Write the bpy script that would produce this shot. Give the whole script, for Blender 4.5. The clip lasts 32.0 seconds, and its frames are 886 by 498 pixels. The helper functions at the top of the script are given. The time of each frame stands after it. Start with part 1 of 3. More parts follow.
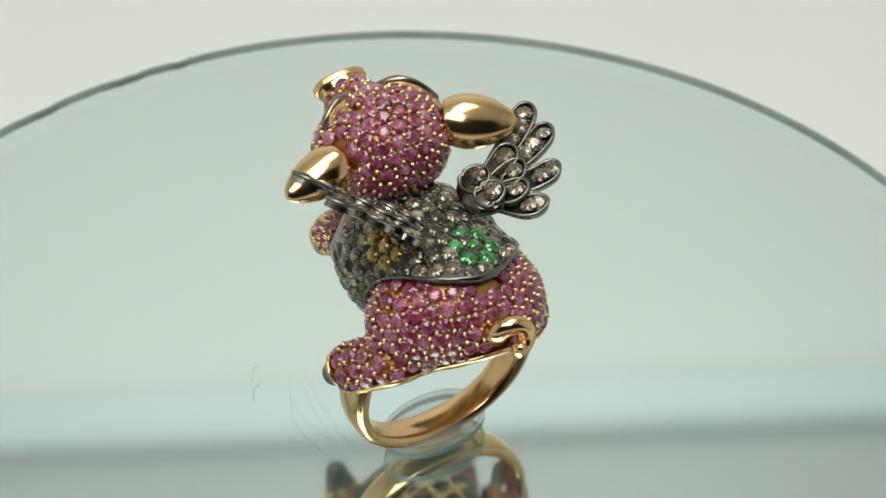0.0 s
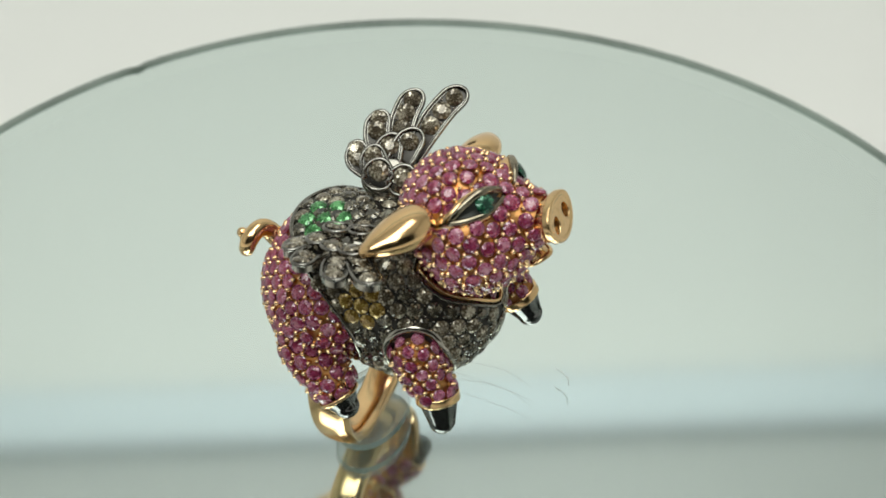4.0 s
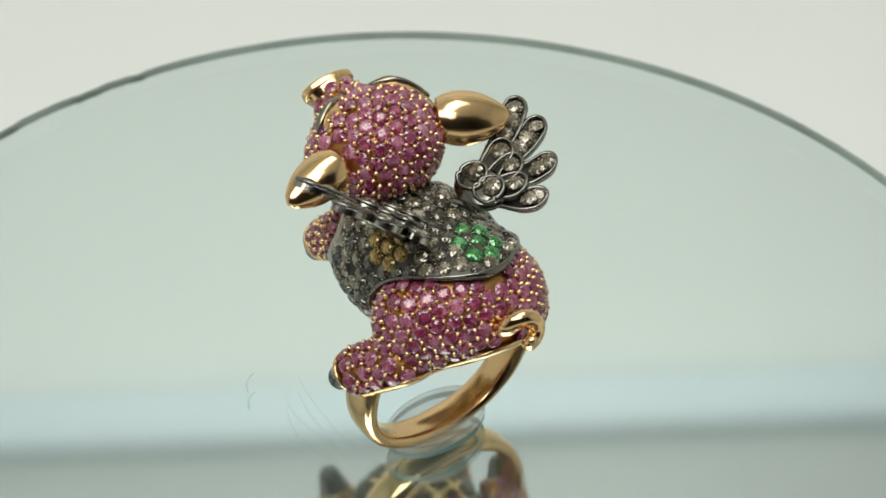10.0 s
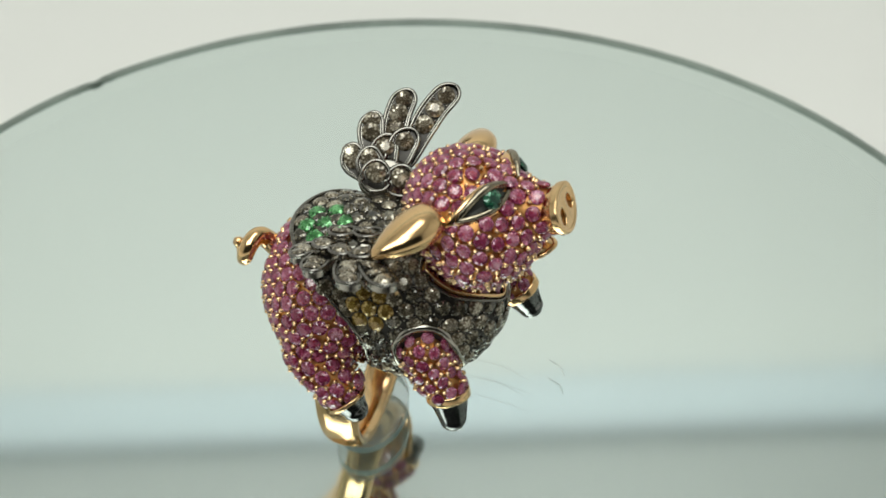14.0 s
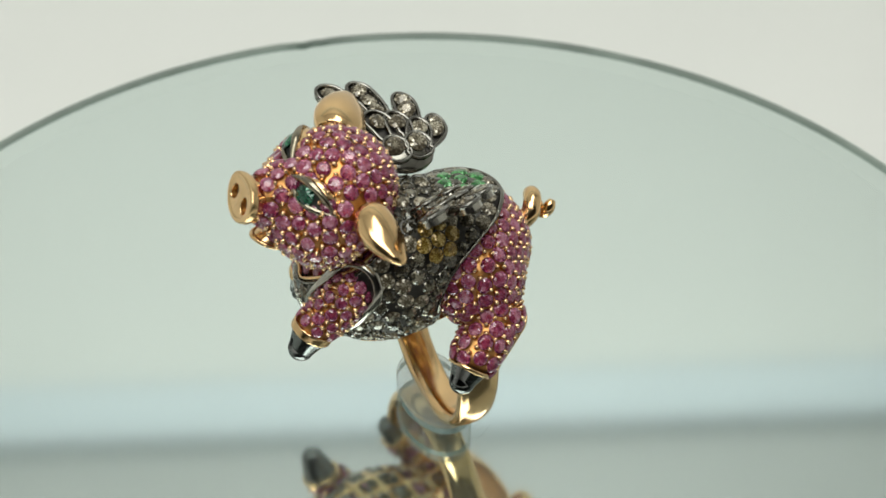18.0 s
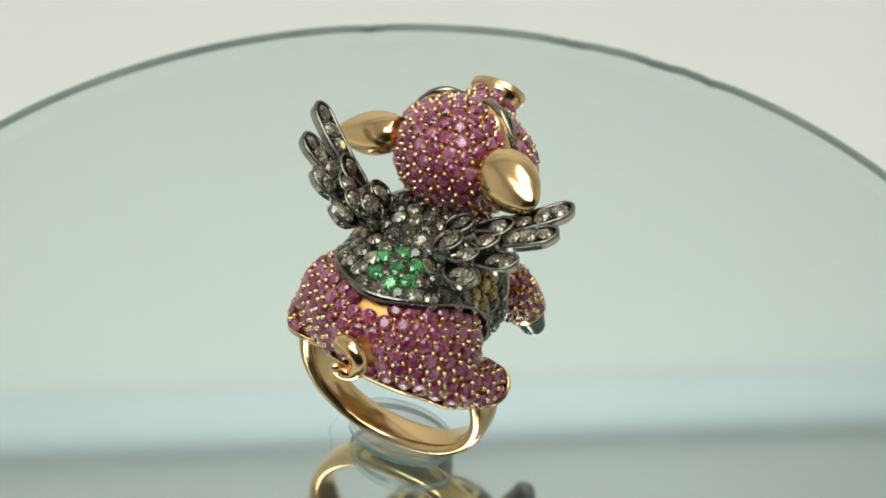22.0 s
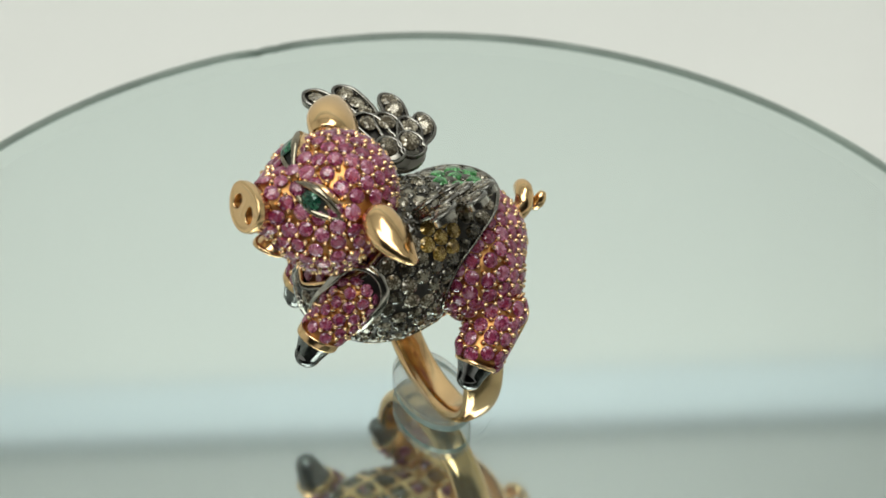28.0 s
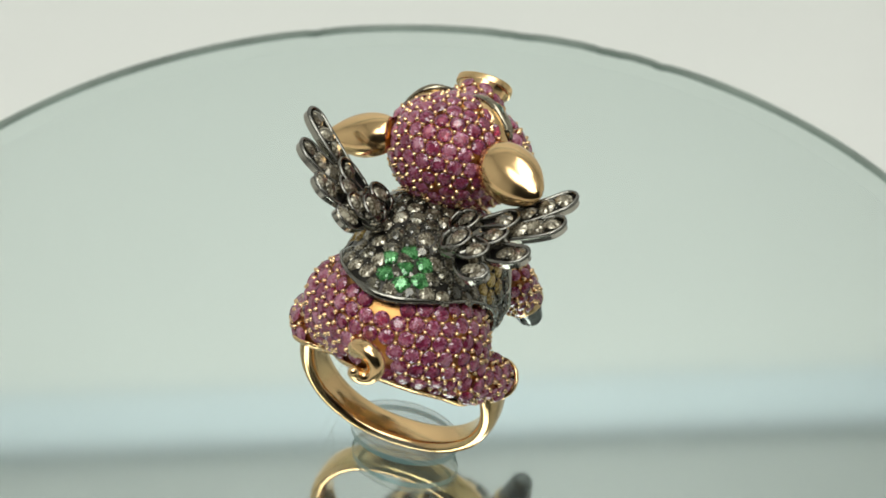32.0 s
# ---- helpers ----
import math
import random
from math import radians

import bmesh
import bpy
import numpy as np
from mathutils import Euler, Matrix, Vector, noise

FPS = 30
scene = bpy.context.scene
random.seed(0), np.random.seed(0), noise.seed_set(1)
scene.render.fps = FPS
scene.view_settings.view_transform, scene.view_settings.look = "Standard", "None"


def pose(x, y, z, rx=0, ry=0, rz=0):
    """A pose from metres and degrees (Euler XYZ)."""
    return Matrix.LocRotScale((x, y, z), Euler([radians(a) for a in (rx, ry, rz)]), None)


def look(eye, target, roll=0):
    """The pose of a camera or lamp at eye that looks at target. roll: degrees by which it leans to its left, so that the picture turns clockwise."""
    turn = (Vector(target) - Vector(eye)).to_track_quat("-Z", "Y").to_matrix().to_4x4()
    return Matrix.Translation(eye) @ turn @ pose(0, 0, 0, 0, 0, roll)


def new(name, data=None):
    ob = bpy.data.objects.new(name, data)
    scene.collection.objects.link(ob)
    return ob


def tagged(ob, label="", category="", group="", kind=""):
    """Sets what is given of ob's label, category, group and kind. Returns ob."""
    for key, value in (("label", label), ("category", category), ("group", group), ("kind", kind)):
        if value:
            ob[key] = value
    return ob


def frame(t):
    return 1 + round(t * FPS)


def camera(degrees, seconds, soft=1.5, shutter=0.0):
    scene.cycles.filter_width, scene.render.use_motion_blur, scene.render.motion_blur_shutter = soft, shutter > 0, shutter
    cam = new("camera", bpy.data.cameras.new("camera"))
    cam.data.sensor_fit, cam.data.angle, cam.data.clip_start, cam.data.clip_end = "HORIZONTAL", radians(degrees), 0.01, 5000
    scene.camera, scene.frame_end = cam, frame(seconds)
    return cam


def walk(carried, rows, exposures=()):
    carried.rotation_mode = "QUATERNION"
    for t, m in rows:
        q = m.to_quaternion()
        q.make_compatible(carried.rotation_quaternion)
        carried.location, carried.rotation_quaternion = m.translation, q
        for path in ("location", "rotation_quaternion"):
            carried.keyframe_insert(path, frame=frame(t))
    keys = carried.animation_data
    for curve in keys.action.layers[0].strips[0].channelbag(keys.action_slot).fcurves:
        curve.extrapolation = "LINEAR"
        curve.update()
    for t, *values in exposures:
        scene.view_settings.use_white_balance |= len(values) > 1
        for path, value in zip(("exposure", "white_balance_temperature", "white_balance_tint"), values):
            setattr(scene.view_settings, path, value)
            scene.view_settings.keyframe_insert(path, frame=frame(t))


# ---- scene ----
MM = 0.001
cam = camera(28.0, 32.0, soft=1.6)
cam.data.dof.use_dof, cam.data.dof.focus_distance, cam.data.dof.aperture_fstop = True, 0.172, 48.0
eye = pose(0, -0.130, 0.13195, 90 - 40.154, 0, -1.545) @ pose(0, 0, 0, 0, 0, 0.528)
walk(cam, [(0.0, eye), (32.0, eye)], [(0.0, 0.0), (32.0, 0.0)])

# ------------------------------------------------------------------ world and lights
world = bpy.data.worlds.new("room")
scene.world = world
world.use_nodes = True
world.node_tree.nodes["Background"].inputs[0].default_value = (0.9, 0.95, 1.0, 1)
world.node_tree.nodes["Background"].inputs[1].default_value = 0.02


def area(name, at, target, w, h, power, color):
    data = bpy.data.lights.new(name, "AREA")
    data.shape, data.size, data.size_y, data.energy, data.color = "RECTANGLE", w, h, power, color
    ob = new(name, data)
    ob.matrix_world = look(at, target)
    return ob


area("ceiling_panel_lamp", (0.03, 0.0, 0.40), (0.0, 0.02, 0.0), 0.30, 0.14, 0.60, (0.96, 1.0, 0.95))
# added light, unseen: brightens the back panel and the ring from high in front
area("front_panel_lamp", (-0.10, -0.22, 0.46), (0.0, 0.10, 0.05), 0.42, 0.2, 1.29, (0.95, 1.0, 0.95))


# ------------------------------------------------------------------ materials
def material(name, color, rough=0.5, metal=0.0, vary=0.0, scale=200.0, bump=0.0, spec=0.5):
    m = bpy.data.materials.new(name)
    m.use_nodes = True
    nt = m.node_tree
    b = nt.nodes["Principled BSDF"]
    b.inputs["Base Color"].default_value = (*color, 1)
    b.inputs["Roughness"].default_value = rough
    b.inputs["Metallic"].default_value = metal
    b.inputs["Specular IOR Level"].default_value = spec
    if vary or bump:
        tc = nt.nodes.new("ShaderNodeTexCoord")
        n = nt.nodes.new("ShaderNodeTexNoise")
        n.inputs["Scale"].default_value = scale
        n.inputs["Detail"].default_value = 6
        nt.links.new(tc.outputs["Object"], n.inputs["Vector"])
        mix = nt.nodes.new("ShaderNodeMix")
        mix.data_type = "RGBA"
        ramp = nt.nodes.new("ShaderNodeMapRange")
        ramp.inputs["From Min"].default_value, ramp.inputs["From Max"].default_value = 0.35, 0.65
        nt.links.new(n.outputs["Fac"], ramp.inputs["Value"])
        nt.links.new(ramp.outputs["Result"], mix.inputs["Factor"])
        other = tuple(c * (1 - vary) for c in color)
        mix.inputs["A"].default_value = (*color, 1)
        mix.inputs["B"].default_value = (*other, 1)
        nt.links.new(mix.outputs["Result"], b.inputs["Base Color"])
        if bump:
            n2 = nt.nodes.new("ShaderNodeTexNoise")
            n2.inputs["Scale"].default_value = scale * 4
            n2.inputs["Detail"].default_value = 4
            nt.links.new(tc.outputs["Object"], n2.inputs["Vector"])
            bp = nt.nodes.new("ShaderNodeBump")
            bp.inputs["Strength"].default_value = bump
            bp.inputs["Distance"].default_value = 0.0001
            nt.links.new(n2.outputs["Fac"], bp.inputs["Height"])
            nt.links.new(bp.outputs["Normal"], b.inputs["Normal"])
    return m


def gem(name, deep, light, tint, metal=0.4, clear=0.0):
    """A cut stone: eight-fold glints and dark facets painted into its colour under a clear gloss; clear lets light
    through.
    """
    m = bpy.data.materials.new(name)
    m.use_nodes = True
    nt = m.node_tree
    b = nt.nodes["Principled BSDF"]
    N = nt.nodes.new

    def math_node(op, x, y=None):
        nd = N("ShaderNodeMath")
        nd.operation = op
        for i, val in enumerate((x, y)):
            if val is None:
                continue
            if isinstance(val, (int, float)):
                nd.inputs[i].default_value = val
            else:
                nt.links.new(val, nd.inputs[i])
        return nd.outputs[0]

    tc, oi, sep = N("ShaderNodeTexCoord"), N("ShaderNodeObjectInfo"), N("ShaderNodeSeparateXYZ")
    nt.links.new(tc.outputs["Object"], sep.inputs[0])
    x, y = sep.outputs[0], sep.outputs[1]
    rnd = oi.outputs["Random"]
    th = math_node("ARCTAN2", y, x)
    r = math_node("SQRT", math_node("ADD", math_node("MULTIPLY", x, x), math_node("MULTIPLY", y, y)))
    glint_star = math_node("SINE", math_node("ADD", math_node("MULTIPLY", th, 8.0), math_node("MULTIPLY", rnd, 6.0)))
    glint_rings = math_node("SINE", math_node("ADD", math_node("MULTIPLY", r, 19.0), math_node("MULTIPLY", rnd, 17.0)))
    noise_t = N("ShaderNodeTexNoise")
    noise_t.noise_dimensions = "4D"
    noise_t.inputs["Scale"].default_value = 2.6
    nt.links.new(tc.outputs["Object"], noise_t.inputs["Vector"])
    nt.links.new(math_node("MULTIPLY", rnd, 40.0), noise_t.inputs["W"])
    fac = math_node("ADD", math_node("MULTIPLY", math_node("MULTIPLY", glint_star, glint_rings), 0.32), math_node("MULTIPLY", math_node("SUBTRACT", noise_t.outputs["Fac"], 0.5), 2.4))
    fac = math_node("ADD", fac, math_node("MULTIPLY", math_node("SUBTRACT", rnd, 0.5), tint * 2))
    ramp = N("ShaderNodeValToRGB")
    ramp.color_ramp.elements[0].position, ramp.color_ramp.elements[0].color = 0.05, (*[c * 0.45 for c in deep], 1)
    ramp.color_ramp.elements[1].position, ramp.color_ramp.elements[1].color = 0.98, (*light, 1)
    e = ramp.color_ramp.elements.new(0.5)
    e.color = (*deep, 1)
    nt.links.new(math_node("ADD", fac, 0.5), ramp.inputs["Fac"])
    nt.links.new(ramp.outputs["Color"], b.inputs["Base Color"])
    b.inputs["Metallic"].default_value = metal
    b.inputs["Roughness"].default_value = 0.10
    b.inputs["Specular IOR Level"].default_value = 0.7
    b.inputs["Transmission Weight"].default_value = clear
    b.inputs["IOR"].default_value = 1.77 if clear else 1.5
    b.inputs["Coat Weight"].default_value = 0.0 if clear else 0.4
    b.inputs["Coat Roughness"].default_value = 0.02
    b.inputs["Coat IOR"].default_value = 1.7
    return m


GOLD = material("rose_gold", (0.90, 0.60, 0.305), 0.17, 1.0, 0.08, 260, 0.04)
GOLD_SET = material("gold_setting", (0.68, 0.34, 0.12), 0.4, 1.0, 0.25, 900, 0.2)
DARK = material("black_rhodium", (0.075, 0.07, 0.064), 0.36, 1.0, 0.35, 700, 0.15)
STEEL = material("grey_rhodium", (0.25, 0.235, 0.205), 0.18, 1.0, 0.2, 700, 0.08)
ENAMEL = material("black_hoof_enamel", (0.22, 0.22, 0.215), 0.08, 1.0, 0.2, 500, 0.0)
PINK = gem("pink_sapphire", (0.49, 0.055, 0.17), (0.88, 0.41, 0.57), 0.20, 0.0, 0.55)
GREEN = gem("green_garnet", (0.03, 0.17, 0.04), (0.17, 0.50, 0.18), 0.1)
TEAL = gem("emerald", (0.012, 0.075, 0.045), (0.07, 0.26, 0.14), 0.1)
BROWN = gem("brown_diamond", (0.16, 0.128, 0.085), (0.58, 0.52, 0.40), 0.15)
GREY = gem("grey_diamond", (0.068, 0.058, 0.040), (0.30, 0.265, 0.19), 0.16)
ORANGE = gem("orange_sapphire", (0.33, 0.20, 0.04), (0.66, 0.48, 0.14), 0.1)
PAPER = material("white_card", (0.84, 0.83, 0.80), 0.8, 0, 0.03, 12, 0.05)
WALL = material("white_panel", (0.83, 0.83, 0.81), 0.75, 0, 0.03, 8, 0.05)
CEIL = material("grey_panel", (0.50, 0.51, 0.50), 0.8, 0, 0.04, 8)
STRIP = material("blue_white_diffuser", (0.73, 0.80, 0.86), 0.6, 0, 0.03, 20)
BAR = material("grey_bar", (0.33, 0.35, 0.34), 0.5, 0, 0.1, 40)
ROOM = material("room_paint", (0.30, 0.29, 0.28), 0.9, 0, 0.08, 3)
PLASTIC = material("white_plastic", (0.7, 0.7, 0.68), 0.4, 0, 0.04, 60)
MIRROR = material("silvered_mirror", (0.825, 0.905, 0.875), 0.075, 1.0)
FACE = material("clear_glass_face", (0.9, 0.95, 0.92), 0.03)
FACE.node_tree.nodes["Principled BSDF"].inputs["Alpha"].default_value = 0.02
EDGE = material("green_glass_edge", (0.27, 0.31, 0.275), 0.5, 0.0, 0.3, 90, 0.03, 0.4)
LINT = material("pale_lint", (0.62, 0.65, 0.64), 0.7, 0, 0.1, 100)
LINT.node_tree.nodes["Principled BSDF"].inputs["Alpha"].default_value = 0.38


GEL = material("clear_gel", (0.90, 0.93, 0.85), 0.12, 0.0, 0.06, 300)
GEL.node_tree.nodes["Principled BSDF"].inputs["Alpha"].default_value = 0.22
# tint for the refraction between the pad and its mirror image
GEL_GAP = material("aqua_gap_tint", (0.25, 0.42, 0.43), 0.15, 0.0, 0.2, 300)
GEL_GAP.node_tree.nodes["Principled BSDF"].inputs["Alpha"].default_value = 0.65
GEL_RIM = material("pale_gel_rim", (0.62, 0.68, 0.62), 0.15, 0.0, 0.2, 300)
GEL_RIM.node_tree.nodes["Principled BSDF"].inputs["Alpha"].default_value = 0.12
WING = material("dark_grey_rhodium", (0.27, 0.255, 0.23), 0.22, 1.0, 0.25, 700, 0.1)
RIM = material("white_rhodium", (0.50, 0.47, 0.41), 0.17, 1.0, 0.15, 700, 0.05)
SATIN = material("satin_rose_gold", (0.87, 0.59, 0.30), 0.27, 1.0, 0.10, 400, 0.08)
BEAD = material("gold_bead", (0.94, 0.63, 0.35), 0.24, 1.0, 0.15, 900, 0.05)
# gold darkened in its colour for the shade inside the nostrils
NOSTRIL = material("shaded_gold", (0.30, 0.16, 0.06), 0.45, 1.0, 0.4, 900, 0.2)
EYE_RIM = material("warm_grey_rhodium", (0.36, 0.31, 0.23), 0.2, 1.0, 0.2, 700, 0.05)
PUPIL = material("dark_eye_bed", (0.05, 0.053, 0.048), 0.35, 0.4, 0.3, 900)


# ------------------------------------------------------------------ mesh helpers
def mesh_of(name, verts, faces, mat, smooth=True, unit=MM):
    me = bpy.data.meshes.new(name)
    me.from_pydata([tuple(float(c) * unit for c in v) for v in verts], [], [tuple(int(i) for i in f) for f in faces])
    me.materials.append(mat)
    if smooth:
        me.polygons.foreach_set("use_smooth", [True] * len(me.polygons))
    me.update()
    return me


def part(name, me, parent, label=""):
    ob = new(name, me)
    ob.parent = parent
    if label:
        tagged(ob, label)
    return ob


def thing(name, label, category, at=None, group=""):
    ob = new(name)
    ob.empty_display_size = 0.005
    if at is not None:
        ob.matrix_world = at
    return tagged(ob, label, category, group)


def box(name, size, at, mat, kind="", label="", category="", bevel=0.002, turn=0.0):
    bm = bmesh.new()
    bmesh.ops.create_cube(bm, size=1.0)
    bmesh.ops.scale(bm, vec=size, verts=bm.verts)
    if bevel:
        bmesh.ops.bevel(bm, geom=bm.edges[:], offset=bevel, segments=2, affect="EDGES")
    me = bpy.data.meshes.new(name)
    bm.to_mesh(me)
    bm.free()
    me.materials.append(mat)
    ob = new(name, me)
    ob.matrix_world = pose(*at, 0, 0, turn)
    return tagged(ob, label, category, "", kind)


def nets(fn, lo, hi, step):
    """Naive surface nets of fn = 0; returns verts, quads."""
    ax = [np.arange(a, b + step, step) for a, b in zip(lo, hi)]
    g = np.stack(np.meshgrid(*ax, indexing="ij"), -1)
    d = fn(g.reshape(-1, 3)).reshape(g.shape[:3])
    n = np.array(d.shape) - 1
    s = d < 0
    acc = np.zeros((*n, 3))
    cnt = np.zeros(n)
    corner = [(i, j, k) for i in (0, 1) for j in (0, 1) for k in (0, 1)]
    sl = lambda c: tuple(slice(c[a], c[a] + n[a]) for a in range(3))
    for c in corner:
        for a in range(3):
            if c[a] == 0:
                e = list(c)
                e[a] = 1
                p, q = d[sl(c)], d[sl(e)]
                x = (p < 0) != (q < 0)
                u = np.where(x, p / np.where(x, p - q, 1), 0)
                pos = np.array(c, float)[None, None, None, :] + u[..., None] * np.eye(3)[a]
                acc += np.where(x[..., None], pos, 0)
                cnt += x
    cell = cnt > 0
    idx = -np.ones(n, int)
    idx[cell] = np.arange(cell.sum())
    w = np.argwhere(cell)
    v = np.array(lo) + (w + acc[cell] / cnt[cell][:, None]) * step
    faces = []
    for a in range(3):
        b, c = (a + 1) % 3, (a + 2) % 3
        r0 = [slice(None)] * 3
        r0[a], r0[b], r0[c] = slice(0, n[a]), slice(1, n[b]), slice(1, n[c])
        r1 = list(r0)
        r1[a] = slice(1, n[a] + 1)
        f0, f1 = s[tuple(r0)], s[tuple(r1)]
        for want, flip in ((f0 & ~f1, False), (~f0 & f1, True)):
            h = np.argwhere(want)
            if not len(h):
                continue
            h[:, b] += 1
            h[:, c] += 1
            q = []
            for db, dc in ((1, 1), (0, 1), (0, 0), (1, 0)):
                t = h.copy()
                t[:, b] -= db
                t[:, c] -= dc
                q.append(idx[t[:, 0], t[:, 1], t[:, 2]])
            q = np.stack(q, 1)
            faces.append(q[:, ::-1] if flip else q)
    return v, np.concatenate(faces)


def ell(p, c, r):
    q = (p - np.array(c)) / np.array(r)
    k0 = np.linalg.norm(q, axis=1)
    k1 = np.linalg.norm(q / np.array(r), axis=1) + 1e-9
    return k0 * (k0 - 1) / k1


def cone(p, a, b, ra, rb):
    a, b = np.array(a, float), np.array(b, float)
    h = np.clip(((p - a) @ (b - a)) / ((b - a) @ (b - a)), 0, 1)
    return np.linalg.norm(p - a - h[:, None] * (b - a), axis=1) - (ra + (rb - ra) * h)


def smin(a, b, k):
    h = np.clip(0.5 + 0.5 * (b - a) / k, 0, 1)
    return b + (a - b) * h - k * h * (1 - h)


def grad(fn, p, e=0.02):
    g = np.stack([fn(p + e * np.eye(3)[i]) - fn(p - e * np.eye(3)[i]) for i in range(3)], 1)
    return g / (np.linalg.norm(g, axis=1)[:, None] + 1e-9)


def snap(fn, p, n=4):
    for _ in range(n):
        e = 0.02
        g = np.stack([fn(p + e * np.eye(3)[i]) - fn(p - e * np.eye(3)[i]) for i in range(3)], 1) / (2 * e)
        p = p - g * (fn(p) / ((g * g).sum(1) + 1e-6))[:, None]
    return p


def lattice_start(c, centre, pole, gap, rng):
    """Rows of a hexagonal pattern laid round the pole, then loose places wherever room is left."""
    pole = np.array(pole, float) / np.linalg.norm(pole)
    e1 = np.cross(pole, (0, 0, 1.0))
    e1 /= np.linalg.norm(e1)
    e2 = np.cross(pole, e1)
    d = c - np.array(centre)
    far = np.linalg.norm(d, axis=1)
    u = d / far[:, None]
    th = np.arccos(np.clip(u @ pole, -1, 1))
    phi = np.arctan2(u @ e2, u @ e1)
    mean = np.median(far[th < 1.2])
    q = mean * np.stack([th * np.cos(phi), th * np.sin(phi)], 1)
    out = []
    span = int(2.2 * mean / gap) + 1
    for j in range(-span, span + 1):
        for i in range(-span, span + 1):
            g = np.array(((i + 0.5 * (j % 2)) * gap, j * gap * 0.866))
            if np.linalg.norm(g) > 1.9 * mean:
                continue
            r = np.linalg.norm(q - g, axis=1)
            k = r.argmin()
            if r[k] < 0.3 * gap and (not out or np.linalg.norm(np.array(out) - c[k], axis=1).min() > 0.82 * gap):
                out.append(c[k])
    for k in rng.permutation(len(c)):
        if not out or np.linalg.norm(np.array(out) - c[k], axis=1).min() > 0.80 * gap:
            out.append(c[k])
    return np.array(out)


def scatter(fn, verts, keep, gap, seed, step, rounds=36, centre=None, pole=None):
    """Evenly packed places on the surface fn = 0 where keep(p) < 0."""
    rng = np.random.RandomState(seed)
    c = snap(fn, verts, 3)
    c = c[(keep(c) < 0) & (np.abs(fn(c)) < 0.1)]
    w = step * step / np.abs(grad(fn, c)).sum(1)
    n = max(1, int(w.sum() / (0.866 * gap * gap) + 0.5))
    if centre is None:
        out = c[rng.choice(len(c), min(n, len(c)), replace=False, p=w / w.sum())]
    else:
        out, rounds = lattice_start(c, centre, pole, gap, rng), 9
    for k in range(rounds):
        near = ((c[:, None] - out[None]) ** 2).sum(2).argmin(1)
        tot = np.bincount(near, w, len(out)) + 1e-12
        mean = np.stack([np.bincount(near, w * c[:, i], len(out)) / tot for i in range(3)], 1)
        mean = np.where((tot > 1e-9)[:, None], mean, out)
        out = snap(fn, out + 1.3 * (mean - out) if k < rounds - 6 else mean, 2)
    for k in range(40):
        d = out[:, None] - out[None]
        dist = np.linalg.norm(d, axis=2) + np.eye(len(out)) * 99
        push = (d / dist[..., None] * np.clip(gap - dist, 0, None)[..., None]).sum(1) * 0.25
        moved = snap(fn, out + push, 2)
        out = np.where((keep(moved) < 0)[:, None], moved, out)
        if centre is not None and k in (12, 24):
            extra = list(out)
            for j in rng.permutation(len(c)):
                if np.linalg.norm(np.array(extra) - c[j], axis=1).min() > 0.79 * gap:
                    extra.append(c[j])
            out = np.array(extra)
    return out


def brilliant(name, mat):
    """A round cut stone of unit diameter, girdle at z = 0."""
    v, f = [], []
    for k in range(8):
        a = (k + 0.5) * math.pi / 4
        v.append((0.25 * math.cos(a), 0.25 * math.sin(a), 0.16))
    for k in range(8):
        a = k * math.pi / 4
        v.append((0.41 * math.cos(a), 0.41 * math.sin(a), 0.095))
    for k in range(16):
        a = k * math.pi / 8
        v.append((0.5 * math.cos(a), 0.5 * math.sin(a), 0.0))
    for k in range(8):
        a = (k + 0.5) * math.pi / 4
        v.append((0.20 * math.cos(a), 0.20 * math.sin(a), -0.27))
    v.append((0, 0, -0.41))
    f.append(tuple(range(8)))
    for k in range(8):
        m0, m1, t = 8 + k, 8 + (k + 1) % 8, k
        f.append((t, (k - 1) % 8, m0))
        f.append((t, m0, 16 + 2 * k + 1))
        f.append((t, 16 + 2 * k + 1, m1))
        f.append((m0, 16 + 2 * k, 16 + 2 * k + 1))
        f.append((m1, 16 + 2 * k + 1, 16 + (2 * k + 2) % 16))
    for k in range(8):
        p, q = 32 + k, 32 + (k + 1) % 8
        f.append((16 + 2 * k + 1, 16 + 2 * k, p))
        f.append((16 + (2 * k + 2) % 16, 16 + 2 * k + 1, p))
        f.append((16 + (2 * k + 2) % 16, p, q))
        f.append((p, 40, q))
    return mesh_of(name, v, f, mat, smooth=False, unit=1.0)


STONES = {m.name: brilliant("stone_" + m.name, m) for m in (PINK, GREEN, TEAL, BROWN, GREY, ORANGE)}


def stone(mat, p, nrm, size, parent, name, spin=0.0):
    ob = new(name, STONES[mat.name])
    ob.parent = parent
    q = Vector([float(c) for c in nrm]).to_track_quat("Z", "Y").to_matrix().to_4x4()
    ob.matrix_basis = Matrix.Translation([float(c) * MM for c in p]) @ q @ pose(0, 0, 0, 0, 0, spin) @ Matrix.Scale(size * MM, 4)
    return ob


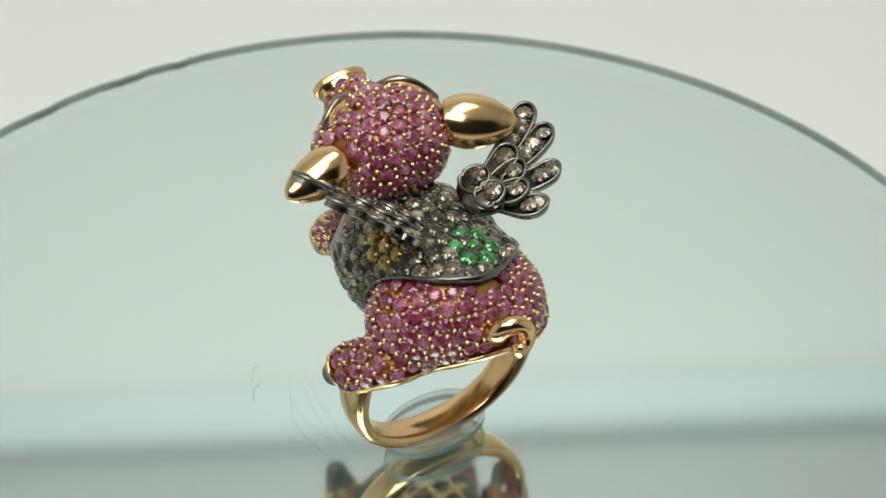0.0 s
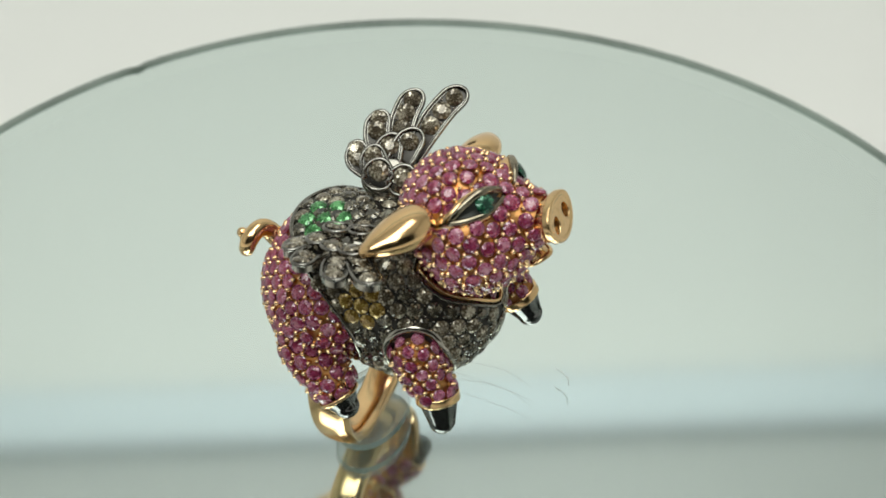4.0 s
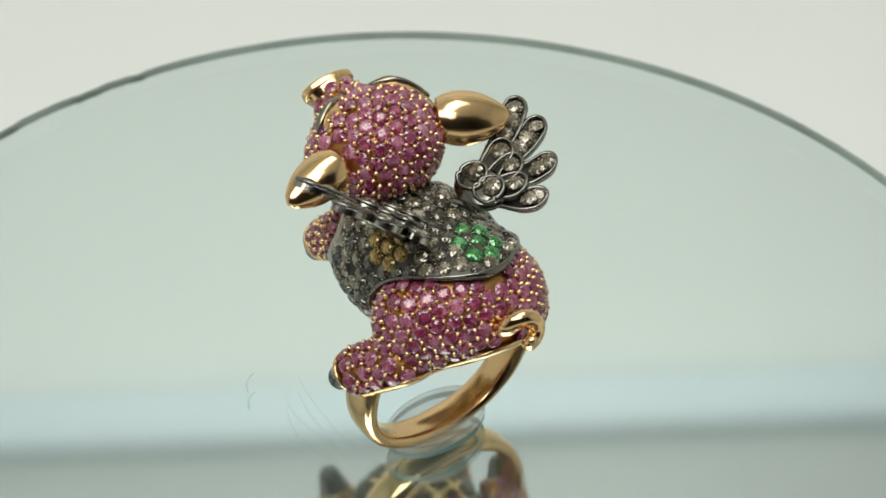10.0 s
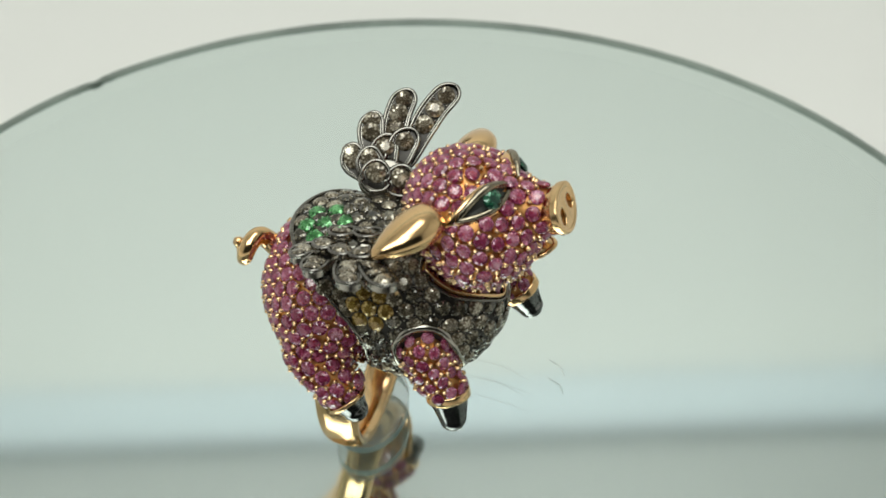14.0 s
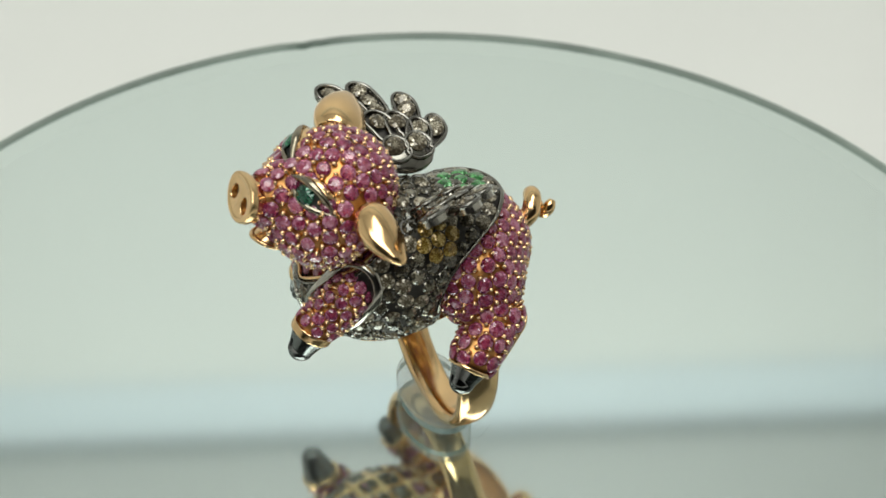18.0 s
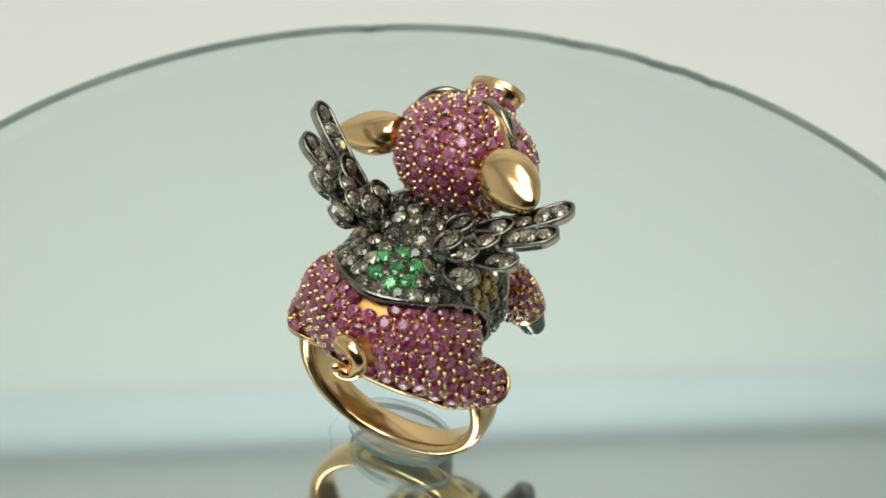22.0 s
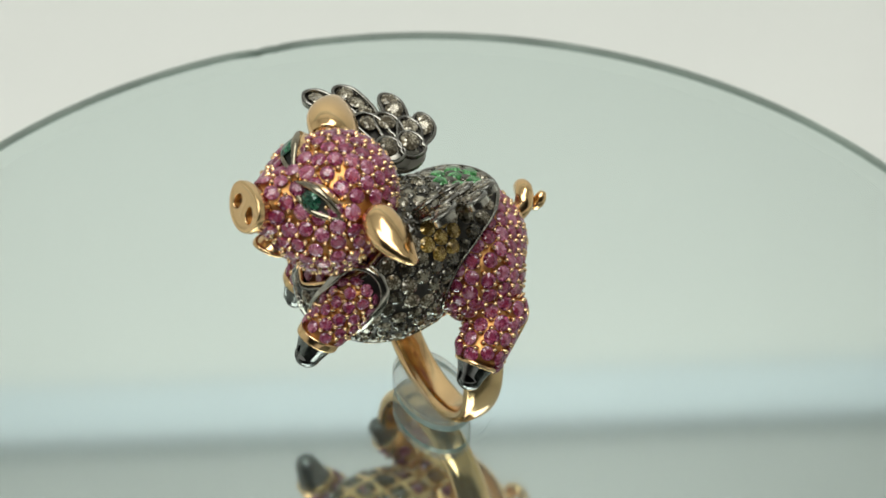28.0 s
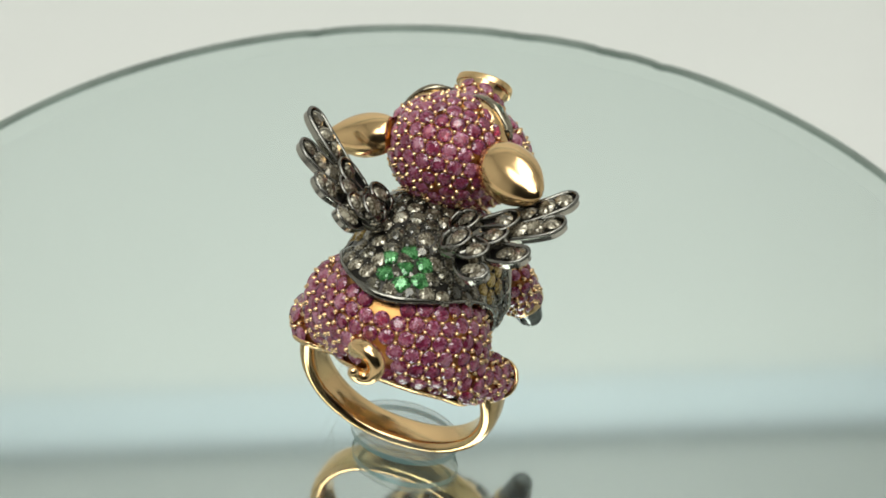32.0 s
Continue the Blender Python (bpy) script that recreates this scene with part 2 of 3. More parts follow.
def beads(name, places, normals, radius, mat, parent, tall=1.0):
    """Small setting beads, joined; tall draws them out along the normals."""
    bm = bmesh.new()
    bmesh.ops.create_icosphere(bm, subdivisions=2 if tall > 1 else 1, radius=1)
    base = np.array([v.co[:] for v in bm.verts])
    tris = np.array([[v.index for v in f.verts] for f in bm.faces])
    bm.free()
    if not len(places):
        return None
    v = []
    for i, p in enumerate(places):
        b = radius * base
        if tall > 1:
            b = b + (b @ normals[i])[:, None] * normals[i] * (tall - 1)
        v.append(p + b)
    f = np.concatenate([tris + i * len(base) for i in range(len(places))])
    ob = part(name, mesh_of(name, np.concatenate(v), f, mat), parent)
    return tagged(ob, kind="stuff")


def gaps_of(pts, gap):
    """Middles of the triangles of neighbouring stones."""
    r = np.linalg.norm(pts[:, None] - pts[None], axis=2)
    out = []
    for i in range(len(pts)):
        nb = [j for j in np.argsort(r[i])[1:9] if j > i and r[i, j] < 1.55 * gap]
        for a in range(len(nb)):
            for b in range(a + 1, len(nb)):
                if r[nb[a], nb[b]] < 1.55 * gap:
                    c = (pts[i] + pts[nb[a]] + pts[nb[b]]) / 3
                    if np.linalg.norm(pts - c, axis=1).min() > 0.42 * gap and (not out or np.linalg.norm(np.array(out) - c, axis=1).min() > 0.36 * gap):
                        out.append(c)
    return np.array(out) if out else np.zeros((0, 3))


def pave(fn, verts, keep, gap, size, mat, bead_mat, parent, seed, step, lift=0.0, bead=0.29, name="pink_stone", choose=None, centre=None, pole=None, tall=2.2, snug=1.02):
    pts = scatter(fn, verts, keep, gap, seed, step, 36, centre, pole)
    nr = grad(fn, pts)
    rng = random.Random(seed)
    room = np.linalg.norm(pts[:, None] - pts[None], axis=2) + 9 * np.eye(len(pts))
    for p, n, r in zip(pts, nr, room.min(1)):
        m = choose(p) if choose else mat
        z = min(size * rng.uniform(0.95, 1.07), snug * r)
        stone(m, p + n * (lift + rng.uniform(-0.03, 0.03)), n + np.array([rng.uniform(-0.08, 0.08) for _ in range(3)]), z, parent, name, rng.uniform(0, 90))
    g = gaps_of(pts, gap)
    if len(g):
        g = snap(fn, g, 2)
        n = grad(fn, g)
        beads("beading", g + n * ((0.40 if tall > 1 else 0.24) - bead * tall), n, bead, bead_mat, parent, tall)
    return pts


def tube(name, pts, radii, mat, sides=10, closed=False):
    pts = np.array(pts, float)
    n = len(pts)
    radii = np.broadcast_to(np.array(radii, float), (n,))
    if closed:
        t = np.roll(pts, -1, 0) - np.roll(pts, 1, 0)
    else:
        t = np.gradient(pts, axis=0)
    t /= np.linalg.norm(t, axis=1)[:, None] + 1e-9
    up = np.array([0, 0, 1.0]) if abs(t[0][2]) < 0.9 else np.array([1.0, 0, 0])
    v = []
    u = np.cross(t[0], up)
    u /= np.linalg.norm(u)
    for i in range(n):
        u = u - t[i] * (u @ t[i])
        u /= np.linalg.norm(u) + 1e-9
        w = np.cross(t[i], u)
        for k in range(sides):
            a = 2 * math.pi * k / sides
            v.append(pts[i] + radii[i] * (math.cos(a) * u + math.sin(a) * w))
    f = []
    for i in range(n if closed else n - 1):
        j = (i + 1) % n
        for k in range(sides):
            f.append((i * sides + k, i * sides + (k + 1) % sides, j * sides + (k + 1) % sides, j * sides + k))
    if not closed:
        f.append(tuple(range(sides))[::-1])
        f.append(tuple((n - 1) * sides + k for k in range(sides)))
    return mesh_of(name, v, f, mat)


def curve(pts, n):
    """Catmull-Rom through the points."""
    p = np.array(pts, float)
    p = np.vstack([2 * p[0] - p[1], p, 2 * p[-1] - p[-2]])
    out = []
    for s in np.linspace(0, len(p) - 3 - 1e-6, n):
        i = int(s)
        u = s - i
        a, b, c, d = p[i:i + 4]
        out.append(0.5 * (2 * b + (c - a) * u + (2 * a - 5 * b + 4 * c - d) * u * u + (3 * b - a - 3 * c + d) * u ** 3))
    return np.array(out)


# ------------------------------------------------------------------ the room, the card table, the back panels and added reflectors
box("ground", (3.2, 3.2, 0.1), (0, -0.2, -0.85), ROOM, "structure")
for i, (sx, sy, x, y) in enumerate(((3.4, 0.1, 0, 1.45), (3.4, 0.1, 0, -1.85), (0.1, 3.2, 1.65, -0.2), (0.1, 3.2, -1.65, -0.2))):
    box("wall_" + ("north", "south", "east", "west")[i], (sx, sy, 3.2), (x, y, 0.8), ROOM, "structure")
box("ceiling", (3.4, 3.4, 0.1), (0, -0.2, 2.45), ROOM, "structure")

table = thing("table", "white card-covered table under the turntable", "table")
for nm, size, at, mat in (("tabletop", (1.3, 2.1, 0.03), (0, -0.3, -0.05), PAPER),):
    o = box(nm, size, at, mat)
    o.parent = table
for x in (-0.6, 0.6):
    for y in (-1.2, 0.6):
        o = box("table_leg", (0.05, 0.05, 0.733), (x, y, -0.4325), PLASTIC)
        o.parent = table

tent = thing("photo_tent", "white back panel with a grey upper panel and added reflector sheets", "photo tent", pose(0, 0.25, 0, 0, 0, 2.0))
for nm, size, at, mat, lb in (
        ("back_panel", (1.0, 0.008, 0.310), (0, 0.004, 0.120), WALL, ""),
        ("diffuser_strip", (0.98, 0.001, 0.024), (0, -0.0002, 0.2480), STRIP, "bluish white diffuser strip"),
        ("roof_bar", (1.0, 0.004, 0.0032), (0, -0.002, 0.2626), BAR, "thin dark grey bar"),
        ("roof_panel", (1.0, 0.003, 0.05), (0, -0.0016, 0.2902), CEIL, "pale grey upper panel"),
        # from here on unseen white sheets, added to brighten reflections in the gold
        ("roof_sheet", (1.0, 0.62, 0.004), (0, -0.31, 0.52), WALL, ""),
        ("rear_flap", (1.0, 0.004, 0.21), (0, 0.012, 0.415), WALL, ""),
        ("side_panel", (0.008, 0.60, 0.55), (-0.506, -0.30, 0.24), WALL, ""),
        ("side_panel", (0.008, 0.60, 0.55), (0.506, -0.30, 0.24), WALL, "")):
    o = box(nm, size, (0, 0, 0), mat, bevel=0.0003)
    o.parent = tent
    o.matrix_basis = pose(*at)
    if lb:
        tagged(o, lb)

# ------------------------------------------------------------------ turntable with its mirror disc
turntable = thing("turntable", "motorised turntable with a round greenish mirror on top", "turntable")


def lathe(name, prof, mat, n=160, smooth=True):
    v, f = [], []
    for k in range(n):
        a = 2 * math.pi * k / n
        for r, z in prof:
            v.append((r * math.cos(a), r * math.sin(a), z))
    m = len(prof)
    for k in range(n):
        j = (k + 1) % n
        for i in range(m - 1):
            f.append((k * m + i, j * m + i, j * m + i + 1, k * m + i + 1))
    return mesh_of(name, v, f, mat, smooth)


DISC_R = 67.3
ECC = (-1.53, -1.19)


def disc_mesh(name, rad, z, mat):
    n, v, f = 200, [], []
    for k in range(n):
        a = 2 * math.pi * k / n
        v.append((rad * math.cos(a), rad * math.sin(a), z))
    f.append(tuple(range(n)))
    return mesh_of(name, v, f, mat, smooth=False)


mirror = part("mirror", disc_mesh("mirror", DISC_R + 1.4, -1.25, MIRROR), turntable, "round greenish silvered disc under glass")
mirror.location = (ECC[0] * MM, ECC[1] * MM, 0)
face = part("glass_face", disc_mesh("glass_face", DISC_R - 0.5, 0.0, FACE), turntable, "clear polished glass face")
face.location = mirror.location
face.visible_shadow = False


def edge_mesh():
    """The ground and chipped glass edge round the mirror."""
    n, v, f = 720, [], []
    rng = np.random.RandomState(4)
    rough = np.convolve(rng.rand(n + 8), np.ones(9) / 9, "valid") - 0.5
    chip = np.zeros(n)
    for c in rng.randint(0, n, 7):
        for k in range(-5, 6):
            chip[(c + k) % n] = max(chip[(c + k) % n], (1 - abs(k) / 6) * rng.uniform(0.1, 0.5))
    for k in range(n):
        a = 2 * math.pi * k / n
        w = 0.10 * rough[k]
        prof = ((DISC_R + 1.38, -1.25), (DISC_R + 1.45 - chip[k], -0.80 + 0.5 * w), (DISC_R + 1.85 + w - chip[k], -0.72 + 0.4 * w), (DISC_R + 2.0 + w - 0.6 * chip[k], -1.1), (DISC_R + 1.5, -3.6), (DISC_R - 1, -4.0), (0.0, -4.0))
        for r, z in prof:
            v.append((r * math.cos(a), r * math.sin(a), z))
    m = 7
    for k in range(n):
        j = (k + 1) % n
        for i in range(m - 1):
            f.append((k * m + i, k * m + i + 1, j * m + i + 1, j * m + i))
    return mesh_of("glass_edge", v, f, EDGE)


edge = part("glass_edge", edge_mesh(), turntable, "chipped green glass edge")
edge.location = mirror.location
part("drum", lathe("drum", [(0, -4.1), (58, -4.1), (60, -5), (60, -33), (59, -34.9), (0, -34.9)], PLASTIC), turntable, "white plastic drum")

# ------------------------------------------------------------------ the ring
ring = thing("finger_ring", "gold winged-pig ring paved with pink stones on the mirror", "ring")
SH = 0.14


def lean(p):
    q = p.copy()
    q[:, 2] = p[:, 2] - SH * (p[:, 1] - 0.4)
    return q


def hem(p):
    q = lean(p)
    return (17.4 - 0.95 * (q[:, 0] + 12.4) - q[:, 2]) * 0.725


def head_fn(p):
    d = smin(ell(p, (6.05, 0.55, 30.45), (5.4, 5.7, 5.25)), ell(p, (8.2, 0.3, 28.7), (5.3, 6.95, 4.75)), 1.5)
    d = smin(d, ell(p, (7.85, 0.5, 31.05), (3.6, 6.5, 3.4)), 0.8)
    d = smin(d, cone(p, (8.5, 0.7, 30.0), (14.6, 0.7, 31.7), 3.6, 2.1), 1.6)
    d = smin(d, ell(p, (8.0, 0.6, 26.2), (3.3, 4.8, 2.6)), 1.2)
    cut = (p - np.array((14.9, 0.7, 31.7))) @ np.array((math.cos(radians(24)), 0, math.sin(radians(24))))
    return np.maximum(d, cut)


# leg end, hoof tip
HOOVES = (((10.8, 4.9, 17.3), (12.5, 4.9, 14.7)), ((6.8, -7.25, 13.5), (7.7, -8.1, 10.2)),
          ((-2.8, 11.3, 13.3), (-1.2, 12.2, 11.4)), ((-2.8, -8.4, 11.7), (-1.3, -8.8, 9.9)))


def leg_cut(p, i):
    """Above zero past the end of leg i, where its hoof begins."""
    a, b = np.array(HOOVES[i][0]), np.array(HOOVES[i][1])
    return (p - a) @ ((b - a) / np.linalg.norm(b - a))


def rump_base(p):
    q = lean(p)
    d = ell(q, (-6.25, 0.1, 19.3), (6.95, 8.05, 6.3))
    d = smin(d, ell(q, (-6.2, 6.2, 17.9), (4.2, 3.6, 4.8)), 1.0)
    d = smin(d, ell(q, (-6.2, -4.6, 17.8), (4.2, 3.5, 4.8)), 1.0)
    d = smin(d, np.maximum(cone(p, (-7.0, 8.4, 16.2), (-3.7, 10.6, 13.9), 2.65, 2.35), leg_cut(p, 2)), 0.35)
    d = smin(d, np.maximum(cone(p, (-7.0, -6.2, 15.0), (-3.8, -7.6, 12.4), 2.6, 2.3), leg_cut(p, 3)), 0.35)
    return d


def under(p):
    """Below zero on the open-work underside."""
    q = lean(p)
    return np.maximum(np.maximum(q[:, 2] - 14.6 - 0.45 * np.clip(-8.0 - q[:, 0], 0, 9) + 0.8 * np.clip(q[:, 0] / 3 + 1, 0, 1), np.abs(q[:, 1] - 0.4) - 6.4), np.abs(q[:, 0] - 0.3) - 7.2)


def rump_fn(p):
    return np.maximum(rump_base(p), hem(p))


def torso_fn(p):
    q = lean(p)
    d = smin(ell(q, (1.6, 0.4, 19.1), (8.7, 7.8, 7.25)), ell(q, (-1.0, 0.1, 22.0), (8.0, 6.7, 5.4)), 2.0)
    return smin(d, ell(q, (-6.4, 0.0, 19.4), (7.7, 8.3, 7.15)), 1.0)


def around(p):
    q = lean(p)
    return np.degrees(np.arctan2(np.abs(q[:, 1] - 0.4), q[:, 2] - 19.5))


REAR = curve([(-20, -9.9), (0, -10.4), (20, -9.9), (40, -8.2), (55, -5.6), (70, -3.3), (85, -1.9), (105, -1.3), (180, -1.3)], 120)


def rear_line(phi):
    return np.interp(phi, REAR[:, 0], REAR[:, 1])


def collar(p):
    """Below zero where the neck opening is."""
    return np.maximum(head_fn(p) - 1.5 - 2.1 * np.clip((p[:, 0] - 7.0) / 3.0, 0, 1) * np.clip(1 - np.abs(p[:, 1] - 0.5) / 4.5, 0, 1), 3.0 - p[:, 0])


def vest_area(p):
    return np.maximum(np.maximum(rear_line(around(p)) - p[:, 0], -collar(p)), hem(p) - 1.0)


def vest_fn(p):
    d = torso_fn(p)
    return np.maximum(np.maximum(d, -(d + 0.9)), vest_area(p))


def surface_mesh(name, fn, lo, hi, step, mat):
    v, f = nets(fn, lo, hi, step)
    return v, mesh_of(name, v, f, mat)


# head
BED = 0.3
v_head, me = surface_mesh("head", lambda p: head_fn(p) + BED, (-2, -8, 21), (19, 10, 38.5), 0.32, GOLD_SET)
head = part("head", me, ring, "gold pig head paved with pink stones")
EYES = {1: ((10.5, 1.2, 33.0), (8.1, 6.3, 31.5)), -1: ((10.5, 0.4, 33.5), (7.0, -5.2, 33.0))}
EARS = {1: ((5.2, 6.9, 31.1), (4.3, 12.7, 30.0)), -1: ((4.0, -4.9, 32.1), (0.5, -10.4, 32.2))}


def head_keep(p):
    k = np.full(len(p), -1.0)
    for s in (1, -1):
        a, b = (np.array(c) for c in EYES[s])
        u = np.clip(((p - a) @ (b - a)) / ((b - a) @ (b - a)), 0, 1)
        k = np.maximum(k, 0.25 + 1.30 * np.sin(math.pi * u) - np.abs(cone(p, a, b, 0, 0)))
        e0 = np.array(EARS[s][0])
        k = np.maximum(k, 2.0 - np.linalg.norm(p - e0, axis=1))
    k = np.where((p - np.array((14.9, 0.7, 31.7))) @ np.array((0.9135, 0, 0.4067)) > -0.95, 1.0, k)
    k = np.maximum(k, 0.9 - np.linalg.norm((p - np.array((12.8, 0.7, 28.0))) * np.array((1, 0.5, 1)), axis=1))
    k = np.maximum(k, -(torso_fn(p) + 0.2))
    return k


pave(head_fn, v_head, head_keep, 1.60, 1.47, PINK, BEAD, head, 11, 0.32, centre=(6.0, 0.6, 29.5), pole=(-0.72, 0.0, 0.69))


# snout plate with two nostrils
def snout_plate():
    c = np.array((15.1, 0.7, 31.75))
    n = np.array((math.cos(radians(24)), 0, math.sin(radians(24))))
    r = np.array((0, 1.0, 0))
    u = np.cross(n, r)

    def fn(p):
        x, y, z = p[:, 0], p[:, 1], p[:, 2]
        rim = (np.sqrt((x / (2.80 - 0.15 * y)) ** 2 + (y / (2.12 + 0.1 * x * x / 9)) ** 2) - 1) * 2.05
        d = -smin(-rim, -(np.abs(z - 0.1) - 0.38), 0.2)
        face = -smin(-(rim + 0.34), z - 0.42, 0.1)
        d = np.maximum(d, -face)
        for s in (1, -1):
            w = (np.linalg.norm(np.stack([(x - s * 1.22 - 0.16 * s * y) / 0.66, (y - 0.05) / 0.80], 1), axis=1) - 1) * 0.7
            d = np.minimum(d, np.maximum(np.abs(w - 0.06) - 0.08, np.abs(z - 0.2) - 0.17))
            d = -smin(-d, np.maximum(w, -0.42 - z), 0.1)
        d = np.minimum(d, np.maximum(np.maximum(np.abs(x) - 0.07, np.abs(y) - 0.9), np.abs(z - 0.3) - 0.16))
        return d - 0.03

    v, f = nets(fn, (-3.4, -2.9, -0.7), (3.4, 2.9, 0.7), 0.075)
    w = c + v[:, 0:1] * r + v[:, 1:2] * -u + v[:, 2:3] * n
    for s in (1, -1):
        o = [c + n * -0.1 + r * (s * 1.22 + 0.60 * math.cos(t)) - u * (0.05 + 0.74 * math.sin(t)) for t in np.linspace(0, 2 * math.pi, 18, endpoint=False)]
        nostrils.append(mesh_of("nostril", o, [tuple(range(18))], NOSTRIL))
    return mesh_of("snout_plate", w, f[:, ::-1], SATIN)


def flange():
    """The flared gold neck behind the snout plate."""
    c = np.array((15.1, 0.7, 31.75))
    n = np.array((math.cos(radians(24)), 0, math.sin(radians(24))))
    r = np.array((0, 1.0, 0))
    u = np.cross(n, r)
    v, f, m = [], [], 48
    prof = ((-1.6, 2.05, 2.0), (-1.2, 2.2, 2.08), (-0.85, 2.3, 2.1), (-0.5, 2.45, 2.12), (-0.25, 2.62, 2.14), (-0.05, 2.76, 2.14))
    for z, rx, ry in prof:
        for k in range(m):
            t = 2 * math.pi * k / m
            v.append(c + n * z + r * rx * math.cos(t) - u * ry * math.sin(t))
    for i in range(len(prof) - 1):
        for k in range(m):
            f.append((i * m + k, (i + 1) * m + k, (i + 1) * m + (k + 1) % m, i * m + (k + 1) % m))
    return mesh_of("flange", v, f, GOLD)


nostrils = []
plate = part("snout_plate", snout_plate(), head, "flat gold snout with two nostrils")
for me in nostrils:
    part("nostril", me, plate, "nostril hollow in gold darkened for shade")
part("flange", flange(), plate, "flared polished gold neck")


def mouth():
    """A gold lower lip like a small shovel under the snout."""
    low = curve([(11.7, -1.0, 26.2), (13.6, -0.6, 26.9), (14.6, 0.85, 27.4), (13.6, 2.3, 26.9), (11.7, 2.7, 26.2)], 26)
    top = curve([(11.7, -0.9, 26.8), (12.8, -0.4, 27.5), (13.4, 0.85, 27.9), (12.8, 2.1, 27.5), (11.7, 2.6, 26.8)], 26)
    lip = part("lip", tube("lip", low, np.interp(np.linspace(0, 1, 26), (0, 0.5, 1), (0.14, 0.28, 0.14)), GOLD, 10), head, "small gold lower lip")
    n = len(low)
    v = np.vstack([low, top])
    part("mouth_floor", mesh_of("mouth_floor", v, [(i, i + 1, n + i + 1, n + i) for i in range(n - 1)], GOLD), lip)


mouth()


def lens_shape(a, b, up, wide, n, half):
    """Almond outline from corner a to corner b."""
    pts = []
    for k in range(n):
        u = k / (n - 1)
        pts.append(a + (b - a) * u + up * wide * math.sin(math.pi * u) ** 0.9 * half)
    return pts


def eye(s):
    a, b = (np.array(c, float) for c in EYES[s])
    mid = (a + b) / 2
    nrm = mid - np.array((5.2, 0.6, 29.0))
    ax = (b - a) / np.linalg.norm(b - a)
    nrm = nrm - ax * (nrm @ ax)
    nrm /= np.linalg.norm(nrm)
    up = np.cross(ax, nrm)
    if up[2] < 0:
        up = -up
    m = snap(head_fn, mid[None], 6)[0] + nrm * 0.05
    a, b = a + (m - mid), b + (m - mid)
    bow = lambda p: p - nrm * 0.10 * ((p - m) @ ax) ** 2
    top = [bow(p) for p in lens_shape(a, b, up, 0.98, 15, 1)]
    low = [bow(p) for p in lens_shape(b, a, up, 0.82, 15, -1)]
    ring_pts = np.array(top[:-1] + low[:-1])
    e = part("eye", tube("eye_rim", ring_pts + nrm * 0.14, 0.32, EYE_RIM, 8, closed=True), head, "almond eye with grey metal rim")
    nfan = len(ring_pts)
    v = np.vstack([ring_pts + nrm * 0.16, (m + nrm * 0.3)[None]])
    f = [(i, (i + 1) % nfan, nfan) for i in range(nfan)]
    part("eye_bed", mesh_of("eye_bed", v, f, PUPIL), e)
    lid = np.array(top) + nrm * 0.28 + up * 0.12
    part("eyelid", tube("eyelid", lid, np.interp(np.linspace(0, 1, 15), (0, 0.4, 1), (0.16, 0.46, 0.16)), EYE_RIM, 8), e)
    stone(TEAL, m + nrm * 0.34 - ax * 0.2, nrm, 1.95, e, "green_stone")
    wide = [bow(p) for p in lens_shape(a - ax * 0.45, b + ax * 0.55, up, 1.5, 17, 1)]
    deep = [bow(p) for p in lens_shape(b + ax * 0.55, a - ax * 0.45, up, 1.4, 17, -1)]
    rim_pts = np.array(wide[:-1] + deep[:-1])
    outer = m + (rim_pts - m) * 1.16 - nrm * 1.1
    k = len(rim_pts)
    inner = m + (rim_pts - m) * 0.72 + nrm * 0.08
    v = np.vstack([inner, rim_pts - nrm * 0.02, outer])
    f = [(j * k + i, j * k + (i + 1) % k, (j + 1) * k + (i + 1) % k, (j + 1) * k + i) for j in (0, 1) for i in range(k)]
    part("eye_surround", mesh_of("eye_surround", v, f, GOLD), e, "smooth gold eye surround")


def ear(s):
    a, b = (np.array(c, float) for c in EARS[s])
    ax = (b - a) / np.linalg.norm(b - a)
    wide = np.array((0.82, 0, 0.57))
    wide = wide - ax * (wide @ ax)
    wide /= np.linalg.norm(wide)
    th = np.cross(ax, wide)
    if th[2] > 0:
        th = -th
    th = -th
    L = np.linalg.norm(b - a)
    v, f, n, m = [], [], 34, 32
    shape = curve([(0, 1.8), (0.12, 2.2), (0.3, 2.44), (0.5, 2.35), (0.7, 1.9), (0.86, 1.25), (0.95, 0.75), (1.0, 0.08)], 80)
    for i in range(n):
        u = i / (n - 1)
        r = float(np.interp(u, shape[:, 0], shape[:, 1])) * (0.92 if s > 0 else 1.12)
        c = a + ax * (u * L - 0.6 * (1 - u)) - th * 0.4 * math.sin(u * 2.6)
        for k in range(m):
            t = 2 * math.pi * k / m
            x, y = math.cos(t), math.sin(t)
            h = (0.9 if y > 0 else 0.7) * (1 - 0.25 * u)
            y2 = y * h
            if y < -0.2:
                y2 += 0.26 * max(0, 1 - abs(x) / 0.6) * math.sin(math.pi * u)
            v.append(c + wide * r * x + th * r * y2)
    for i in range(n - 1):
        for k in range(m):
            f.append((i * m + k, i * m + (k + 1) % m, (i + 1) * m + (k + 1) % m, (i + 1) * m + k))
    f.append(tuple(range(m))[::-1])
    f.append(tuple((n - 1) * m + k for k in range(m)))
    part("ear", mesh_of("ear", v, f, GOLD), head, "polished pointed gold ear")


for s in (1, -1):
    eye(s)
    ear(s)

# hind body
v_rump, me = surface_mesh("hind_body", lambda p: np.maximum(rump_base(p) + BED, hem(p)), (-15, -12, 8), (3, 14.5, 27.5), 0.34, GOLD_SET)
